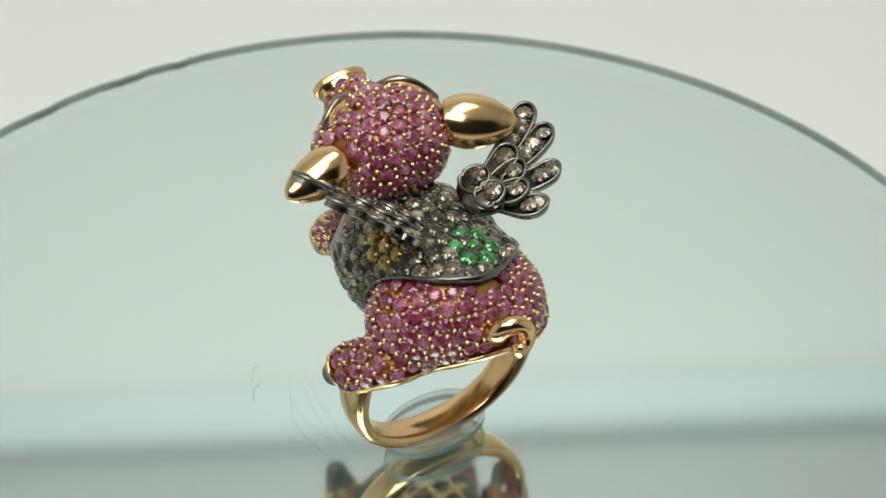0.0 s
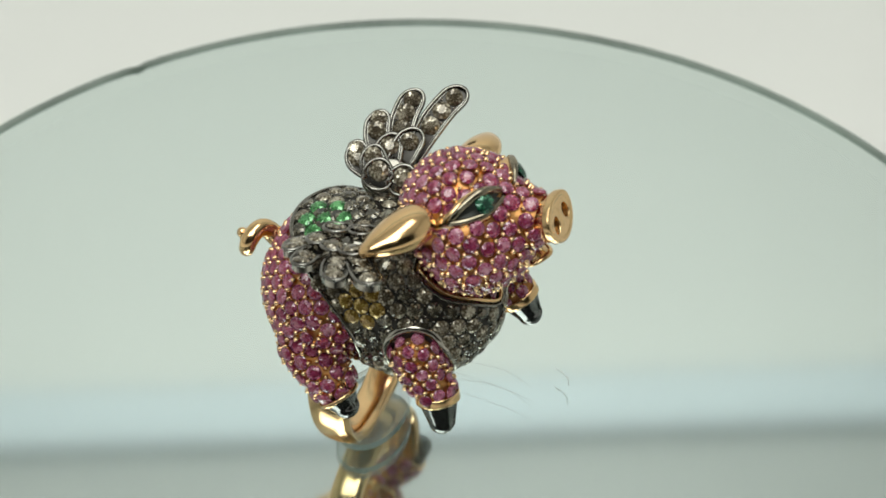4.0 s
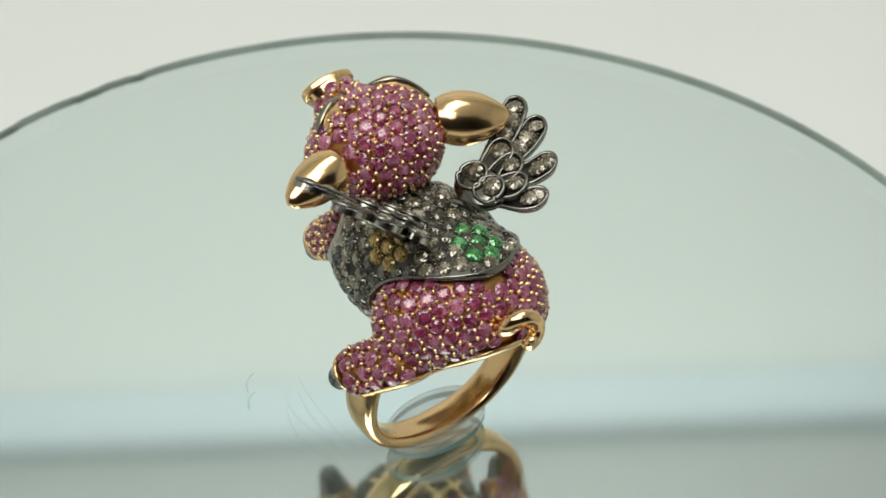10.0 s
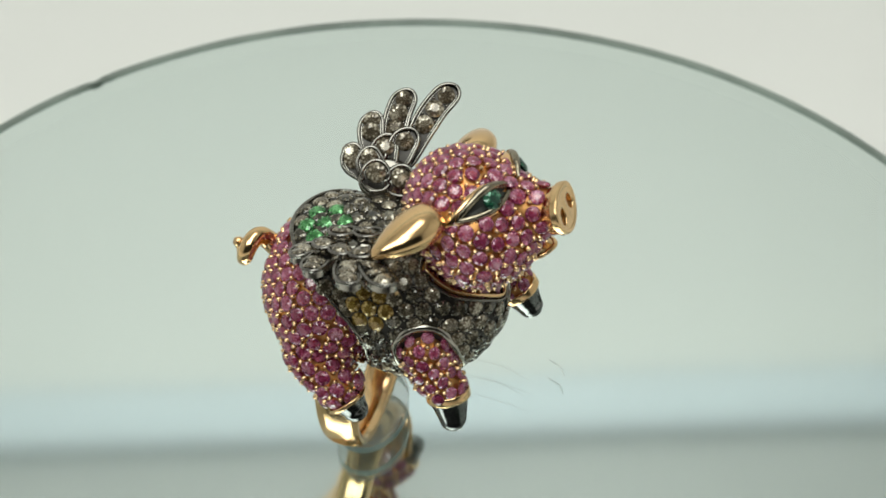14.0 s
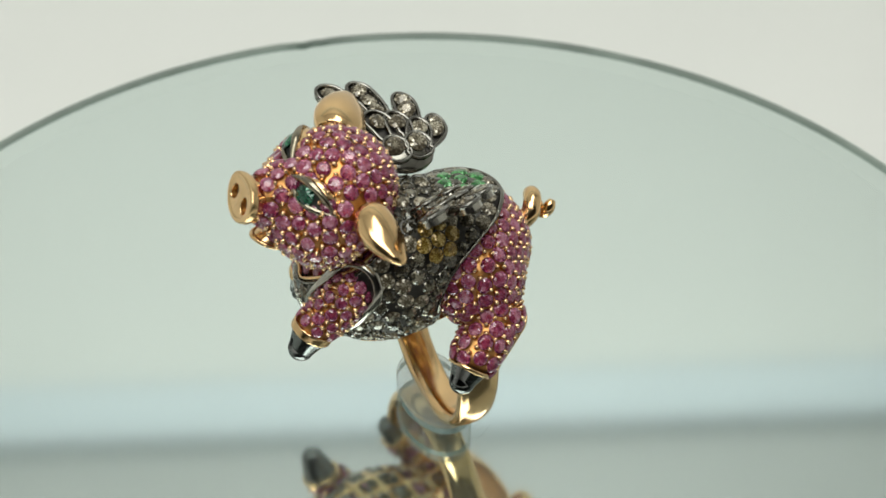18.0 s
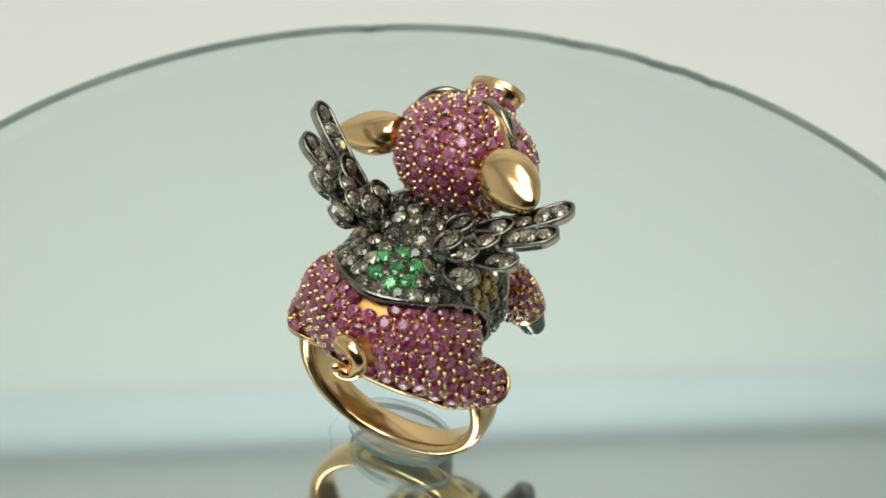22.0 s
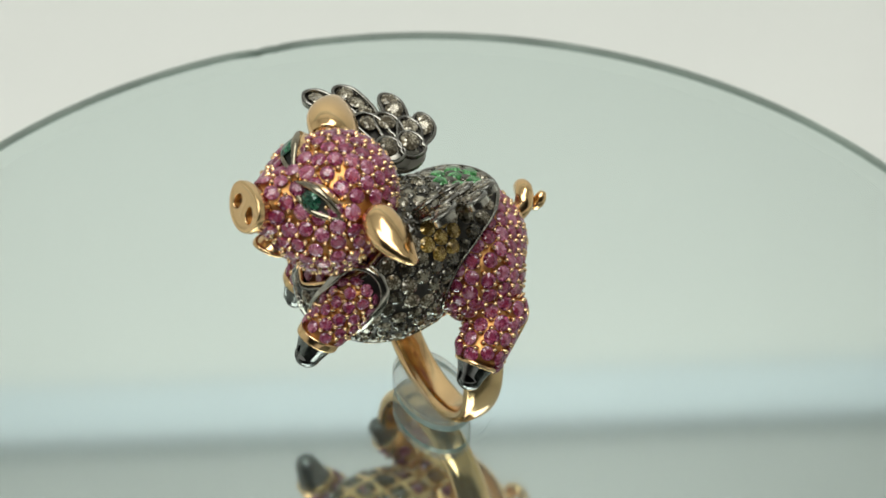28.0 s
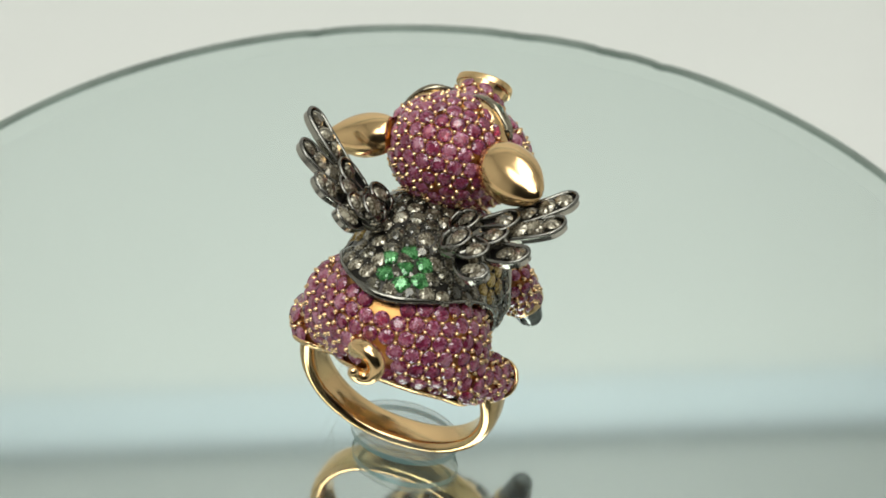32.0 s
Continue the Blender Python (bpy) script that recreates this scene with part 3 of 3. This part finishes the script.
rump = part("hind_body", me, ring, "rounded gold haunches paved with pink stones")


def rump_keep(p):
    k = np.where(hem(p) > -0.4, 1.0, -1.0)
    k = np.where(under(p) < 0.0, 1.0, k)
    inside = (torso_fn(p) < 0.3) & (vest_area(p) < 0.3)
    k = np.where(inside, 1.0, k)
    k = np.where((np.linalg.norm(p - np.array((-12.7, -0.2, 19.9)), axis=1) < 1.5), 1.0, k)
    for i in (2, 3):
        near = np.linalg.norm(p - np.array(HOOVES[i][0]), axis=1) < 4.0
        k = np.where(near & (leg_cut(p, i) > -0.35), 1.0, k)
    return k


pave(rump_fn, v_rump, rump_keep, 1.62, 1.52, PINK, BEAD, rump, 21, 0.34, centre=(-5.5, 0.5, 17.0), pole=(-0.93, 0.0, 0.36))

def hem_rim():
    v, f = nets(lambda p: np.maximum(np.sqrt(rump_base(p) ** 2 + hem(p) ** 2) - 0.32, p[:, 0] - 0.5), (-15, -12, 8), (1, 14, 24), 0.17)
    part("hem_rim", mesh_of("hem_rim", v, f, GOLD), rump, "polished gold rim")


hem_rim()

# front legs
for (a, b, ra, rb, i, seed) in (((6.6, 5.0, 21.2), (10.7, 4.9, 17.5), 2.35, 2.05, 0, 31), ((4.2, -6.5, 18.0), (6.65, -7.15, 13.6), 2.4, 2.12, 1, 32)):
    fn = lambda p, a=a, b=b, ra=ra, rb=rb, i=i: np.maximum(cone(p, a, b, ra, rb), leg_cut(p, i))
    lo = np.minimum(a, b) - 3.2
    hi = np.maximum(a, b) + 3.2
    v, me = surface_mesh("front_leg", lambda p: np.maximum(cone(p, a, b, ra, rb) + 0.3, leg_cut(p, i)), lo, hi, 0.3, GOLD_SET)
    leg = part("front_leg", me, ring, "gold foreleg paved with pink stones")
    keep = lambda p, i=i: np.where((leg_cut(p, i) > -0.8) | (torso_fn(p) < -0.2) | (head_fn(p) < -0.2), 1.0, -1.0)
    pave(fn, v, keep, 1.34, 1.22, PINK, BEAD, leg, seed, 0.3)


def hoof(a, b, split, cuff):
    a, b = np.array(a, float), np.array(b, float)
    ax = (b - a) / np.linalg.norm(b - a)
    side = np.array(split, float) - ax * (np.array(split) @ ax)
    side /= np.linalg.norm(side)

    def fn(p):
        d = cone(p, a - ax * 0.3, b - ax * 1.25, 1.98, 1.30)
        along = (p - a) @ ax
        notch = np.abs((p - a) @ side) - 0.08 - 0.12 * np.clip((along - 0.5) / 1.6, 0, 1)
        d = -smin(-d, np.maximum(np.maximum(notch, 0.9 - along), 0.95 - np.linalg.norm(p - a - np.outer(along, ax), axis=1)), 0.18)
        return np.maximum(d, -0.3 - along)

    v, f = nets(fn, np.minimum(a, b) - 2.6, np.maximum(a, b) + 2.6, 0.13)
    h = part("hoof", mesh_of("hoof", v, f, ENAMEL), ring, "cloven polished black metal hoof")
    thick = 0.34 if cuff else 0.10

    def band(p):
        along = (p - a) @ ax + thick
        r = np.linalg.norm(p - a - np.outer((p - a) @ ax, ax), axis=1)
        return np.maximum(np.abs(r - 1.93) - 0.08, np.abs(along) - thick) - 0.12

    v, f = nets(band, a - 3.2, a + 3.2, 0.15)
    part("hoof_band", mesh_of("hoof_band", v, f, GOLD), h, "gold cuff" if cuff else "thin gold band")


for i, ((a, b), sp) in enumerate(zip(HOOVES, ((0, 1, 0), (0, 1, 0), (0.2, 1, 0), (-0.2, 1, 0)))):
    hoof(a, b, sp, i < 2)

# tail
tail_pts = [(-10.8, 0.9, 20.0), (-12.3, 1.1, 20.5)]
for t, rr, x in ((15, 1.28, -13.0), (55, 1.30, -13.5), (95, 1.28, -13.9), (140, 1.25, -14.2), (185, 1.18, -14.5), (230, 1.05, -14.8), (275, 0.85, -15.1), (320, 0.62, -15.4), (370, 0.42, -15.7), (420, 0.36, -16.0)):
    tail_pts.append((x - 0.6, 0.0 + rr * math.cos(radians(t)), 21.15 + rr * math.sin(radians(t))))
tail_pts = curve(tail_pts, 72)
tail = part("tail", tube("tail", tail_pts, np.interp(np.linspace(0, 1, 72), (0, 0.25, 0.5, 0.75, 0.92, 1), (1.05, 0.94, 0.84, 0.70, 0.56, 0.38)), GOLD, 16), ring, "curled gold tail")

# jacket
v_vest, me = surface_mesh("jacket", vest_fn, (-12, -9.5, 12.5), (11.5, 10.5, 29.5), 0.3, DARK)
vest = part("jacket", me, ring, "blackened metal jacket paved with grey and brown diamonds")
chest_fn = lambda p: np.maximum(torso_fn(p) + 0.8, np.maximum(-p[:, 0], hem(p)))
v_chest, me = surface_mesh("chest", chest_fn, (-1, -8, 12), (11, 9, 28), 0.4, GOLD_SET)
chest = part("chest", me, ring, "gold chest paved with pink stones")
chest_keep = lambda p: np.where((collar(p) < -0.1) & (head_fn(p) > -0.1) & (np.abs(torso_fn(p) + 0.4) < 0.15), -1.0, 1.0)
pave(lambda p: torso_fn(p) + 0.4, v_chest, chest_keep, 1.5, 1.38, PINK, BEAD, chest, 51, 0.4)
FLOWER_C = np.array((-7.0, -0.6, 26.4))
flower = []
for k in range(7):
    o = np.zeros(3) if k == 0 else 1.92 * np.array((math.cos(radians(60 * k + 12)), math.sin(radians(60 * k + 12)), 0))
    flower.append(FLOWER_C + o)
flower = snap(torso_fn, np.array(flower), 5)
fl_n = grad(torso_fn, flower)
side_flowers = []
for c in ((-1.9, 6.3, 25.9), (-1.0, -6.4, 22.2)):
    c = snap(torso_fn, np.array([c]), 6)
    n = grad(torso_fn, c)[0]
    e1 = np.cross(n, (0, 0, 1.0))
    e1 /= np.linalg.norm(e1)
    e2 = np.cross(n, e1)
    side_flowers += [c[0]] + [c[0] + 1.62 * (math.cos(radians(60 * k)) * e1 + math.sin(radians(60 * k)) * e2) for k in range(6)]
side_flowers = snap(torso_fn, np.array(side_flowers), 5)
sf_n = grad(torso_fn, side_flowers)
special = np.vstack([flower, side_flowers])
for p, n in zip(flower, fl_n):
    stone(GREEN, p + n * 0.05, n, 1.78, vest, "green_stone", 20)
for p, n in zip(side_flowers, sf_n):
    stone(ORANGE, p + n * 0.04, n, 1.56, vest, "orange_stone", 20)
g = snap(torso_fn, np.vstack([gaps_of(flower, 1.92), gaps_of(side_flowers, 1.62)]), 2)
beads("beading", g + 0.1 * grad(torso_fn, g), None, 0.16, STEEL, vest)


def vest_keep(p):
    k = np.where(vest_area(p) > -0.35, 1.0, -1.0)
    k = np.where(np.linalg.norm(p[:, None] - special[None], axis=2).min(1) < 0.95, 1.0, k)
    k = np.where(head_fn(p) < 0.1, 1.0, k)
    k = np.where(np.abs(torso_fn(p)) > 0.2, 1.0, k)
    for a, b, r in (((6.0, 5.4, 22.4), (10.3, 5.2, 18.0), 2.5), ((4.2, -7.0, 18.8), (6.8, -6.9, 13.8), 2.6)):
        k = np.where(cone(p, a, b, r, r) < 0, 1.0, k)
    k = np.where(rump_fn(p) < 0.1, 1.0, k)
    k = np.where((np.abs(p[:, 1] - 0.4) < 0.8) & (p[:, 0] > 6) & (p[:, 2] < 20), 1.0, k)
    return k


pave(torso_fn, v_vest, vest_keep, 1.66, 1.58, GREY, STEEL, vest, 41, 0.3, bead=0.16, tall=1.0, snug=1.06, centre=(0.5, 0.4, 19.5), pole=(0.3, -0.75, 0.55), name="diamond", choose=lambda p: BROWN if math.sin(37.7 * p[0] + 91.3 * p[1]) > (0.1 if p[2] > 23 else 0.45) else GREY)


def bead_line(name, f1, f2, r, lo, hi, lb="", clip=None, mat=STEEL):
    """A wire along the meeting line of two surfaces."""
    def fn(p):
        d = np.sqrt(f1(p) ** 2 + f2(p) ** 2) - r
        return np.maximum(d, clip(p)) if clip else d
    v, f = nets(fn, lo, hi, 0.16)
    part(name, mesh_of(name, v, f, mat), vest, lb)


bead_line("rear_trim", torso_fn, lambda p: rear_line(around(p)) - p[:, 0], 0.31, (-12, -9.5, 12), (0.5, 10.5, 29.5), "grey metal hem trim", lambda p: hem(p) - 1.0)
bead_line("collar_trim", torso_fn, collar, 0.22, (2, -8.5, 13), (12, 9.5, 28), "grey metal collar trim", lambda p: -0.2 - head_fn(p))
bead_line("collar_lining", torso_fn, lambda p: collar(p) + 0.5, 0.19, (2, -8.5, 13), (12, 9.5, 28), "thin gold inner collar", lambda p: -0.2 - head_fn(p), GOLD)
for a, b, r in (((6.2, 5.2, 21.9), (10.3, 4.9, 17.9), 2.62), ((4.2, -6.8, 18.4), (6.7, -6.95, 13.8), 2.68)):
    bead_line("armhole_trim", torso_fn, lambda p, a=a, b=b, r=r: cone(p, a, b, r, r), 0.38, np.minimum(a, b) - 4.5, np.maximum(a, b) + 4.5, mat=RIM)
for y in (0.05, 0.75):
    z = snap(torso_fn, np.array([[1.6 + 8.7 * math.cos(a), y, 19.4 - 6.9 * math.sin(a)] for a in np.radians((5, 14, 24, 34, 44))]), 5)
    z = z + 0.12 * grad(torso_fn, z)
    part("zip_bar", tube("zip_bar", curve(z, 16), 0.3, RIM, 8), vest, "thin pale metal zip bar")


# ------------------------------------------------------------------ wings
def feather(wing, a, b, up, w0, w1, stones, curl, mat_tray=DARK):
    """A stone-set feather tray from root a to tip b."""
    a, b = np.array(a, float), np.array(b, float)
    L = np.linalg.norm(b - a)
    ax = (b - a) / L
    up = up - ax * (up @ ax)
    up /= np.linalg.norm(up)
    sd = np.cross(up, ax)
    n = 22
    u1 = 1 - 1.25 * w1 / L
    left, right, mid = [], [], []
    for i in range(n):
        u = 1 - (1 - i / (n - 1)) ** 1.7
        c = a + ax * L * u + sd * curl * math.sin(math.pi * u * 0.5) ** 2 * (1 - u) * 2 + up * 0.025 * L * math.sin(math.pi * u)
        w = np.interp(u, (0, 0.5), (w0, w1)) * math.sqrt(max(0.012, 1 - max(0.0, (u - u1) / (1 - u1)) ** 2))
        if w0 < 0.6 and u < 0.35:
            w = w1 * math.sqrt(max(0.06, 1 - ((0.35 - u) / 0.35) ** 2))
        left.append(c + sd * w)
        right.append(c - sd * w)
        mid.append(c)
    v, f = [], []
    for i in range(n):
        k = 0.78 * (right[i] - left[i]) / 2
        d = up * (0.5 + 0.2 * min(1.0, i / 10))
        v += [left[i], mid[i] - k, mid[i] - k - up * 0.28, mid[i] + k - up * 0.28, mid[i] + k, right[i], right[i] - d, left[i] - d]
    for i in range(n - 1):
        for k in range(8):
            f.append((8 * i + k, 8 * i + (k + 1) % 8, 8 * i + 8 + (k + 1) % 8, 8 * i + 8 + k))
    f += [tuple(range(8))[::-1], tuple(8 * n - 8 + k for k in range(8))]
    me = mesh_of("feather", v, f, WING, smooth=False)
    me.materials.append(mat_tray)
    me.materials.append(RIM)
    for i in range(n - 1):
        for k in (1, 2, 3):
            me.polygons[8 * i + k].material_index = 1
        # outer walls get a paler metal, standing in for light they reflect
        for k in (5, 7):
            me.polygons[8 * i + k].material_index = 2
    part("feather", me, wing)
    loop = np.array(left + right[::-1])
    part("feather_rim", tube("feather_rim", loop + up * 0.05, 0.20, WING, 7, closed=True), wing)
    for u, size in stones:
        i = (1 - (1 - u) ** (1 / 1.7)) * (n - 1)
        k = int(i)
        c = mid[k] + (mid[min(k + 1, n - 1)] - mid[k]) * (i - k)
        stone(BROWN, c + up * 0.12, up + 0.22 * math.sin(5.3 * c[0] + 9.1 * c[1]) * sd + 0.22 * math.cos(7.7 * c[0] + 3.1 * c[2]) * ax, 1.12 * size, wing, "diamond", 15 * k)
    for j in range(len(stones) - 1):
        u = (stones[j][0] + stones[j + 1][0]) / 2
        c = mid[int((1 - (1 - u) ** (1 / 1.7)) * (n - 1))]
        for sg in (1, -1):
            wing_beads.append(c + up * 0.15 + sd * sg * w1 * 0.62)


WINGS = {1: ((-2.7, 4.1, 27.1), ((2.0, 13.0, 34.5), (-2.3, 11.9, 34.0), (-5.1, 9.2, 32.7), (-6.7, 6.3, 30.6))),
         -1: ((-2.9, -3.2, 27.4), ((2.9, -13.3, 31.6), (-0.5, -13.4, 31.1), (-4.9, -11.5, 30.0), (-7.6, -8.4, 28.6)))}
for s in (1, -1):
    wing_beads = []
    root, tips = WINGS[s]
    root = np.array(root)
    tips = [np.array(t) for t in tips]
    nrm = np.cross(tips[0] - root, tips[3] - root)
    nrm *= np.sign(nrm[2]) / np.linalg.norm(nrm)
    wing = new("wing", tube("wing_arm", curve([root - nrm * 0.5, root + (tips[0] - root) * 0.25 - nrm * 0.5, root + (tips[0] - root) * 0.5 - nrm * 0.5], 12), np.linspace(0.7, 0.4, 12), STEEL, 10))
    wing.parent = ring
    tagged(wing, "raised blackened wing of diamond-set feathers")
    for k, t in enumerate(tips):
        a = root + (t - root) * 0.28
        st = [(u, z) for u, z in ((0.86, 1.5), (0.67, 1.62), (0.47, 1.62))][:3 if k < 2 else 2]
        feather(wing, a, t, nrm, 0.75, 1.15, st, 0.9 * s)
    for k in range(3):
        t = root + ((tips[k] + tips[k + 1]) / 2 - root) * (0.60, 0.63, 0.70)[k]
        a = root + (t - root) * 0.2
        feather(wing, a + nrm * 0.5, t + nrm * 0.75, nrm, 0.55, 1.25, [(0.74, 1.6)], 0.5 * s)
    mid = (tips[0] + tips[3]) / 2 - root
    mid /= np.linalg.norm(mid)
    across = np.cross(nrm, mid)
    across *= np.sign(across @ (tips[0] - tips[3]))
    for w, h, z in ((1.45, 3.0, 1.75), (-1.25, 2.9, 1.75)):
        t = root + mid * h + across * w
        feather(wing, t - mid * 2.9 - across * w * 0.25 + nrm * 1.1, t + nrm * 1.3, nrm, 0.35, 1.38, [(0.6, z)], 0.0)
    fr = np.stack([across, mid, nrm], 1)
    v, f = nets(lambda p: ell(p, (0.1, 1.3, 0.3), (2.9, 2.3, 0.85)), (-3.5, -2.0, -1.5), (3.5, 4.5, 2.4), 0.25)
    part("wing_base", mesh_of("wing_base", root + v @ fr.T, f if np.linalg.det(fr) > 0 else f[:, ::-1], STEEL), wing, "rounded blackened wing base")
    beads("beading", np.array(wing_beads), None, 0.15, STEEL, wing)


# ------------------------------------------------------------------ shank and gallery
def shank():
    v, f = [], []
    n, m = 120, 24
    for i in range(n):
        t = radians(-104 + 208 * i / (n - 1))
        k = abs(t) / radians(104)
        wide = np.interp(k, (0, 0.35, 0.7, 1), (1.75, 1.75, 2.0, 2.3))
        for j in range(m):
            a = 2 * math.pi * j / m
            x, y = math.cos(a), math.sin(a)
            x = math.copysign(abs(x) ** 0.75, x)
            r = 9.75 + (0.85 if y > 0 else 0.75) * math.copysign(abs(y) ** 0.85, y) * np.interp(k, (0, 0.6, 1), (1, 1, 1.3))
            sn, cs = math.sin(t), math.cos(t)
            v.append((-3.7 + wide * x - 0.4 * k * k, 1.3 + (r + 0.15 - 0.9 * k ** 6) * math.copysign(abs(sn) ** 0.9, sn), 10.95 - r * math.copysign(abs(cs) ** 0.9, cs)))
    for i in range(n - 1):
        for j in range(m):
            f.append((i * m + j, (i + 1) * m + j, (i + 1) * m + (j + 1) % m, i * m + (j + 1) % m))
    return mesh_of("shank", v, f, GOLD)


part("shank", shank(), ring, "plain polished rose gold shank")


def belly(p):
    return np.minimum(rump_fn(p), np.maximum(torso_fn(p), hem(p) - 1.0))


def lattice(p):
    """Below zero on the bars of the open-work underside."""
    x = p[:, 0] + 0.25 * (p[:, 1] - 0.4)
    y = p[:, 1] - 0.4 - 0.12 * p[:, 0]
    bx = np.abs((x / 2.5) % 1.0 - 0.5) * 2.5 - 0.36
    by = np.abs((y / 2.5) % 1.0 - 0.5) * 2.5 - 0.36
    return np.minimum(bx, by)


v, f = nets(lambda p: np.maximum(np.maximum(np.abs(belly(p)) - 0.3, lattice(p)), under(p)), (-13, -8, 10), (9, 9, 20), 0.22)
part("gallery", mesh_of("gallery", v, f, GOLD), ring, "gold open-work lattice under the belly")
v, f = nets(belly, (-13, -8, 9), (9, 9, 20), 0.5)
for p in scatter(belly, v, lambda p: np.maximum(under(p) + 0.3, 0.35 - lattice(p)), 1.6, 61, 0.5):
    n = grad(belly, p[None])[0]
    stone(PINK, p - n * 0.1, n, 1.5, rump, "pink_stone", 40 * p[0])

# ------------------------------------------------------------------ clear gel pad under the shank
pad = thing("gel_pad", "oval clear gel pad under the shank on the mirror", "gel pad")


def pad_mesh():
    def fn(p):
        r = (np.sqrt((p[:, 0] / 3.4) ** 2 + (p[:, 1] / 5.6) ** 2) - 1) * 3.4
        d = np.maximum(r, np.abs(p[:, 2] - 0.8) - 0.78) 
        return d - 0.12

    v, f = nets(fn, (-4, -6.2, -0.4), (4, 6.2, 2.0), 0.2)
    v[:, 2] = np.maximum(v[:, 2], 0.03)
    return mesh_of("pad", v + np.array((-3.4, 1.35, 0)), f, GEL)


part("pad", pad_mesh(), pad, "clear oval gel pad")
ring_of = lambda z, k: [(-3.4 + (3.52 + k) * math.cos(t), 1.35 + (5.72 + k) * math.sin(t), z) for t in np.linspace(0, 2 * math.pi, 72, endpoint=False)]
# added aqua wall: colours in the refracted gap between pad and reflection
v = ring_of(0.06, 0.02) + ring_of(0.85, 0.0)
part("pad_edge", mesh_of("pad_edge", v, [(i, (i + 1) % 72, 72 + (i + 1) % 72, 72 + i) for i in range(72)], GEL_GAP), pad, "aqua band for the refracted gap below the pad")
part("pad_rim", tube("pad_rim", ring_of(1.60, -0.05), 0.08, GEL_RIM, 8, closed=True), pad, "pale rounded upper rim")

# ------------------------------------------------------------------ lint and scratches on the mirror
lint = []


def fibre(pts, r, label):
    p = curve([(x, y, 0.09) for x, y in pts], 24)
    t = thing("lint_fibre", label, "lint", group="lint on the mirror")
    part("strand", tube("strand", p, r, LINT, 6), t)
    lint.append(t)


fibre([(-5.7, 9.5), (-1.5, 9.9), (3.8, 9.7), (8.5, 9.2), (11.5, 8.5)], 0.014, "long pale fibre lying on the mirror")
fibre([(10.6, 10.6), (7.8, 11.8), (4.6, 11.9), (0.6, 11.2)], 0.016, "curved grey fibre lying on the mirror")
fibre([(14.6, 12.0), (14.0, 13.2), (12.6, 14.0)], 0.05, "short grey lint curl on the mirror")
fibre([(-7.1, 7.4), (-6.0, 8.3), (-4.8, 8.8)], 0.022, "short grey fibre lying on the mirror")

# ------------------------------------------------------------------ motion
TURN = ((0.0, -1.5), (5.5, -1.57), (7.0, -1.25), (9.0, -0.7), (11.5, -0.32), (13.5, -0.6), (17.5, -0.38), (20.0, -0.38), (22.0, 0.1), (24.0, 0.0), (27.5, 0.83), (29.0, 1.5), (32.0, 2.08))


def angle_at(t):
    return np.interp(t, [a for a, _ in TURN], [b for _, b in TURN]) - 360.0 * t / 10.113


def motions():
    times = [0.5 * k for k in range(65)]
    lean_axis = radians(162.7)
    sway = Matrix.Rotation(radians(0.11), 4, Vector((-math.sin(lean_axis), math.cos(lean_axis), 0)))
    walk(turntable, [(t, pose(1.07 * MM, 5.12 * MM, 0, 0, 0, angle_at(t)) @ sway) for t in times])
    side = radians(123.0 + 90)
    off = (-2.46 * math.cos(side) * MM, -2.46 * math.sin(side) * MM, 0)
    for ob in (ring, pad, *lint):
        walk(ob, [(t, pose(0, 0, 0, 0, 0, angle_at(t)) @ pose(*off, 0, 0, 123.0)) for t in times])


motions()
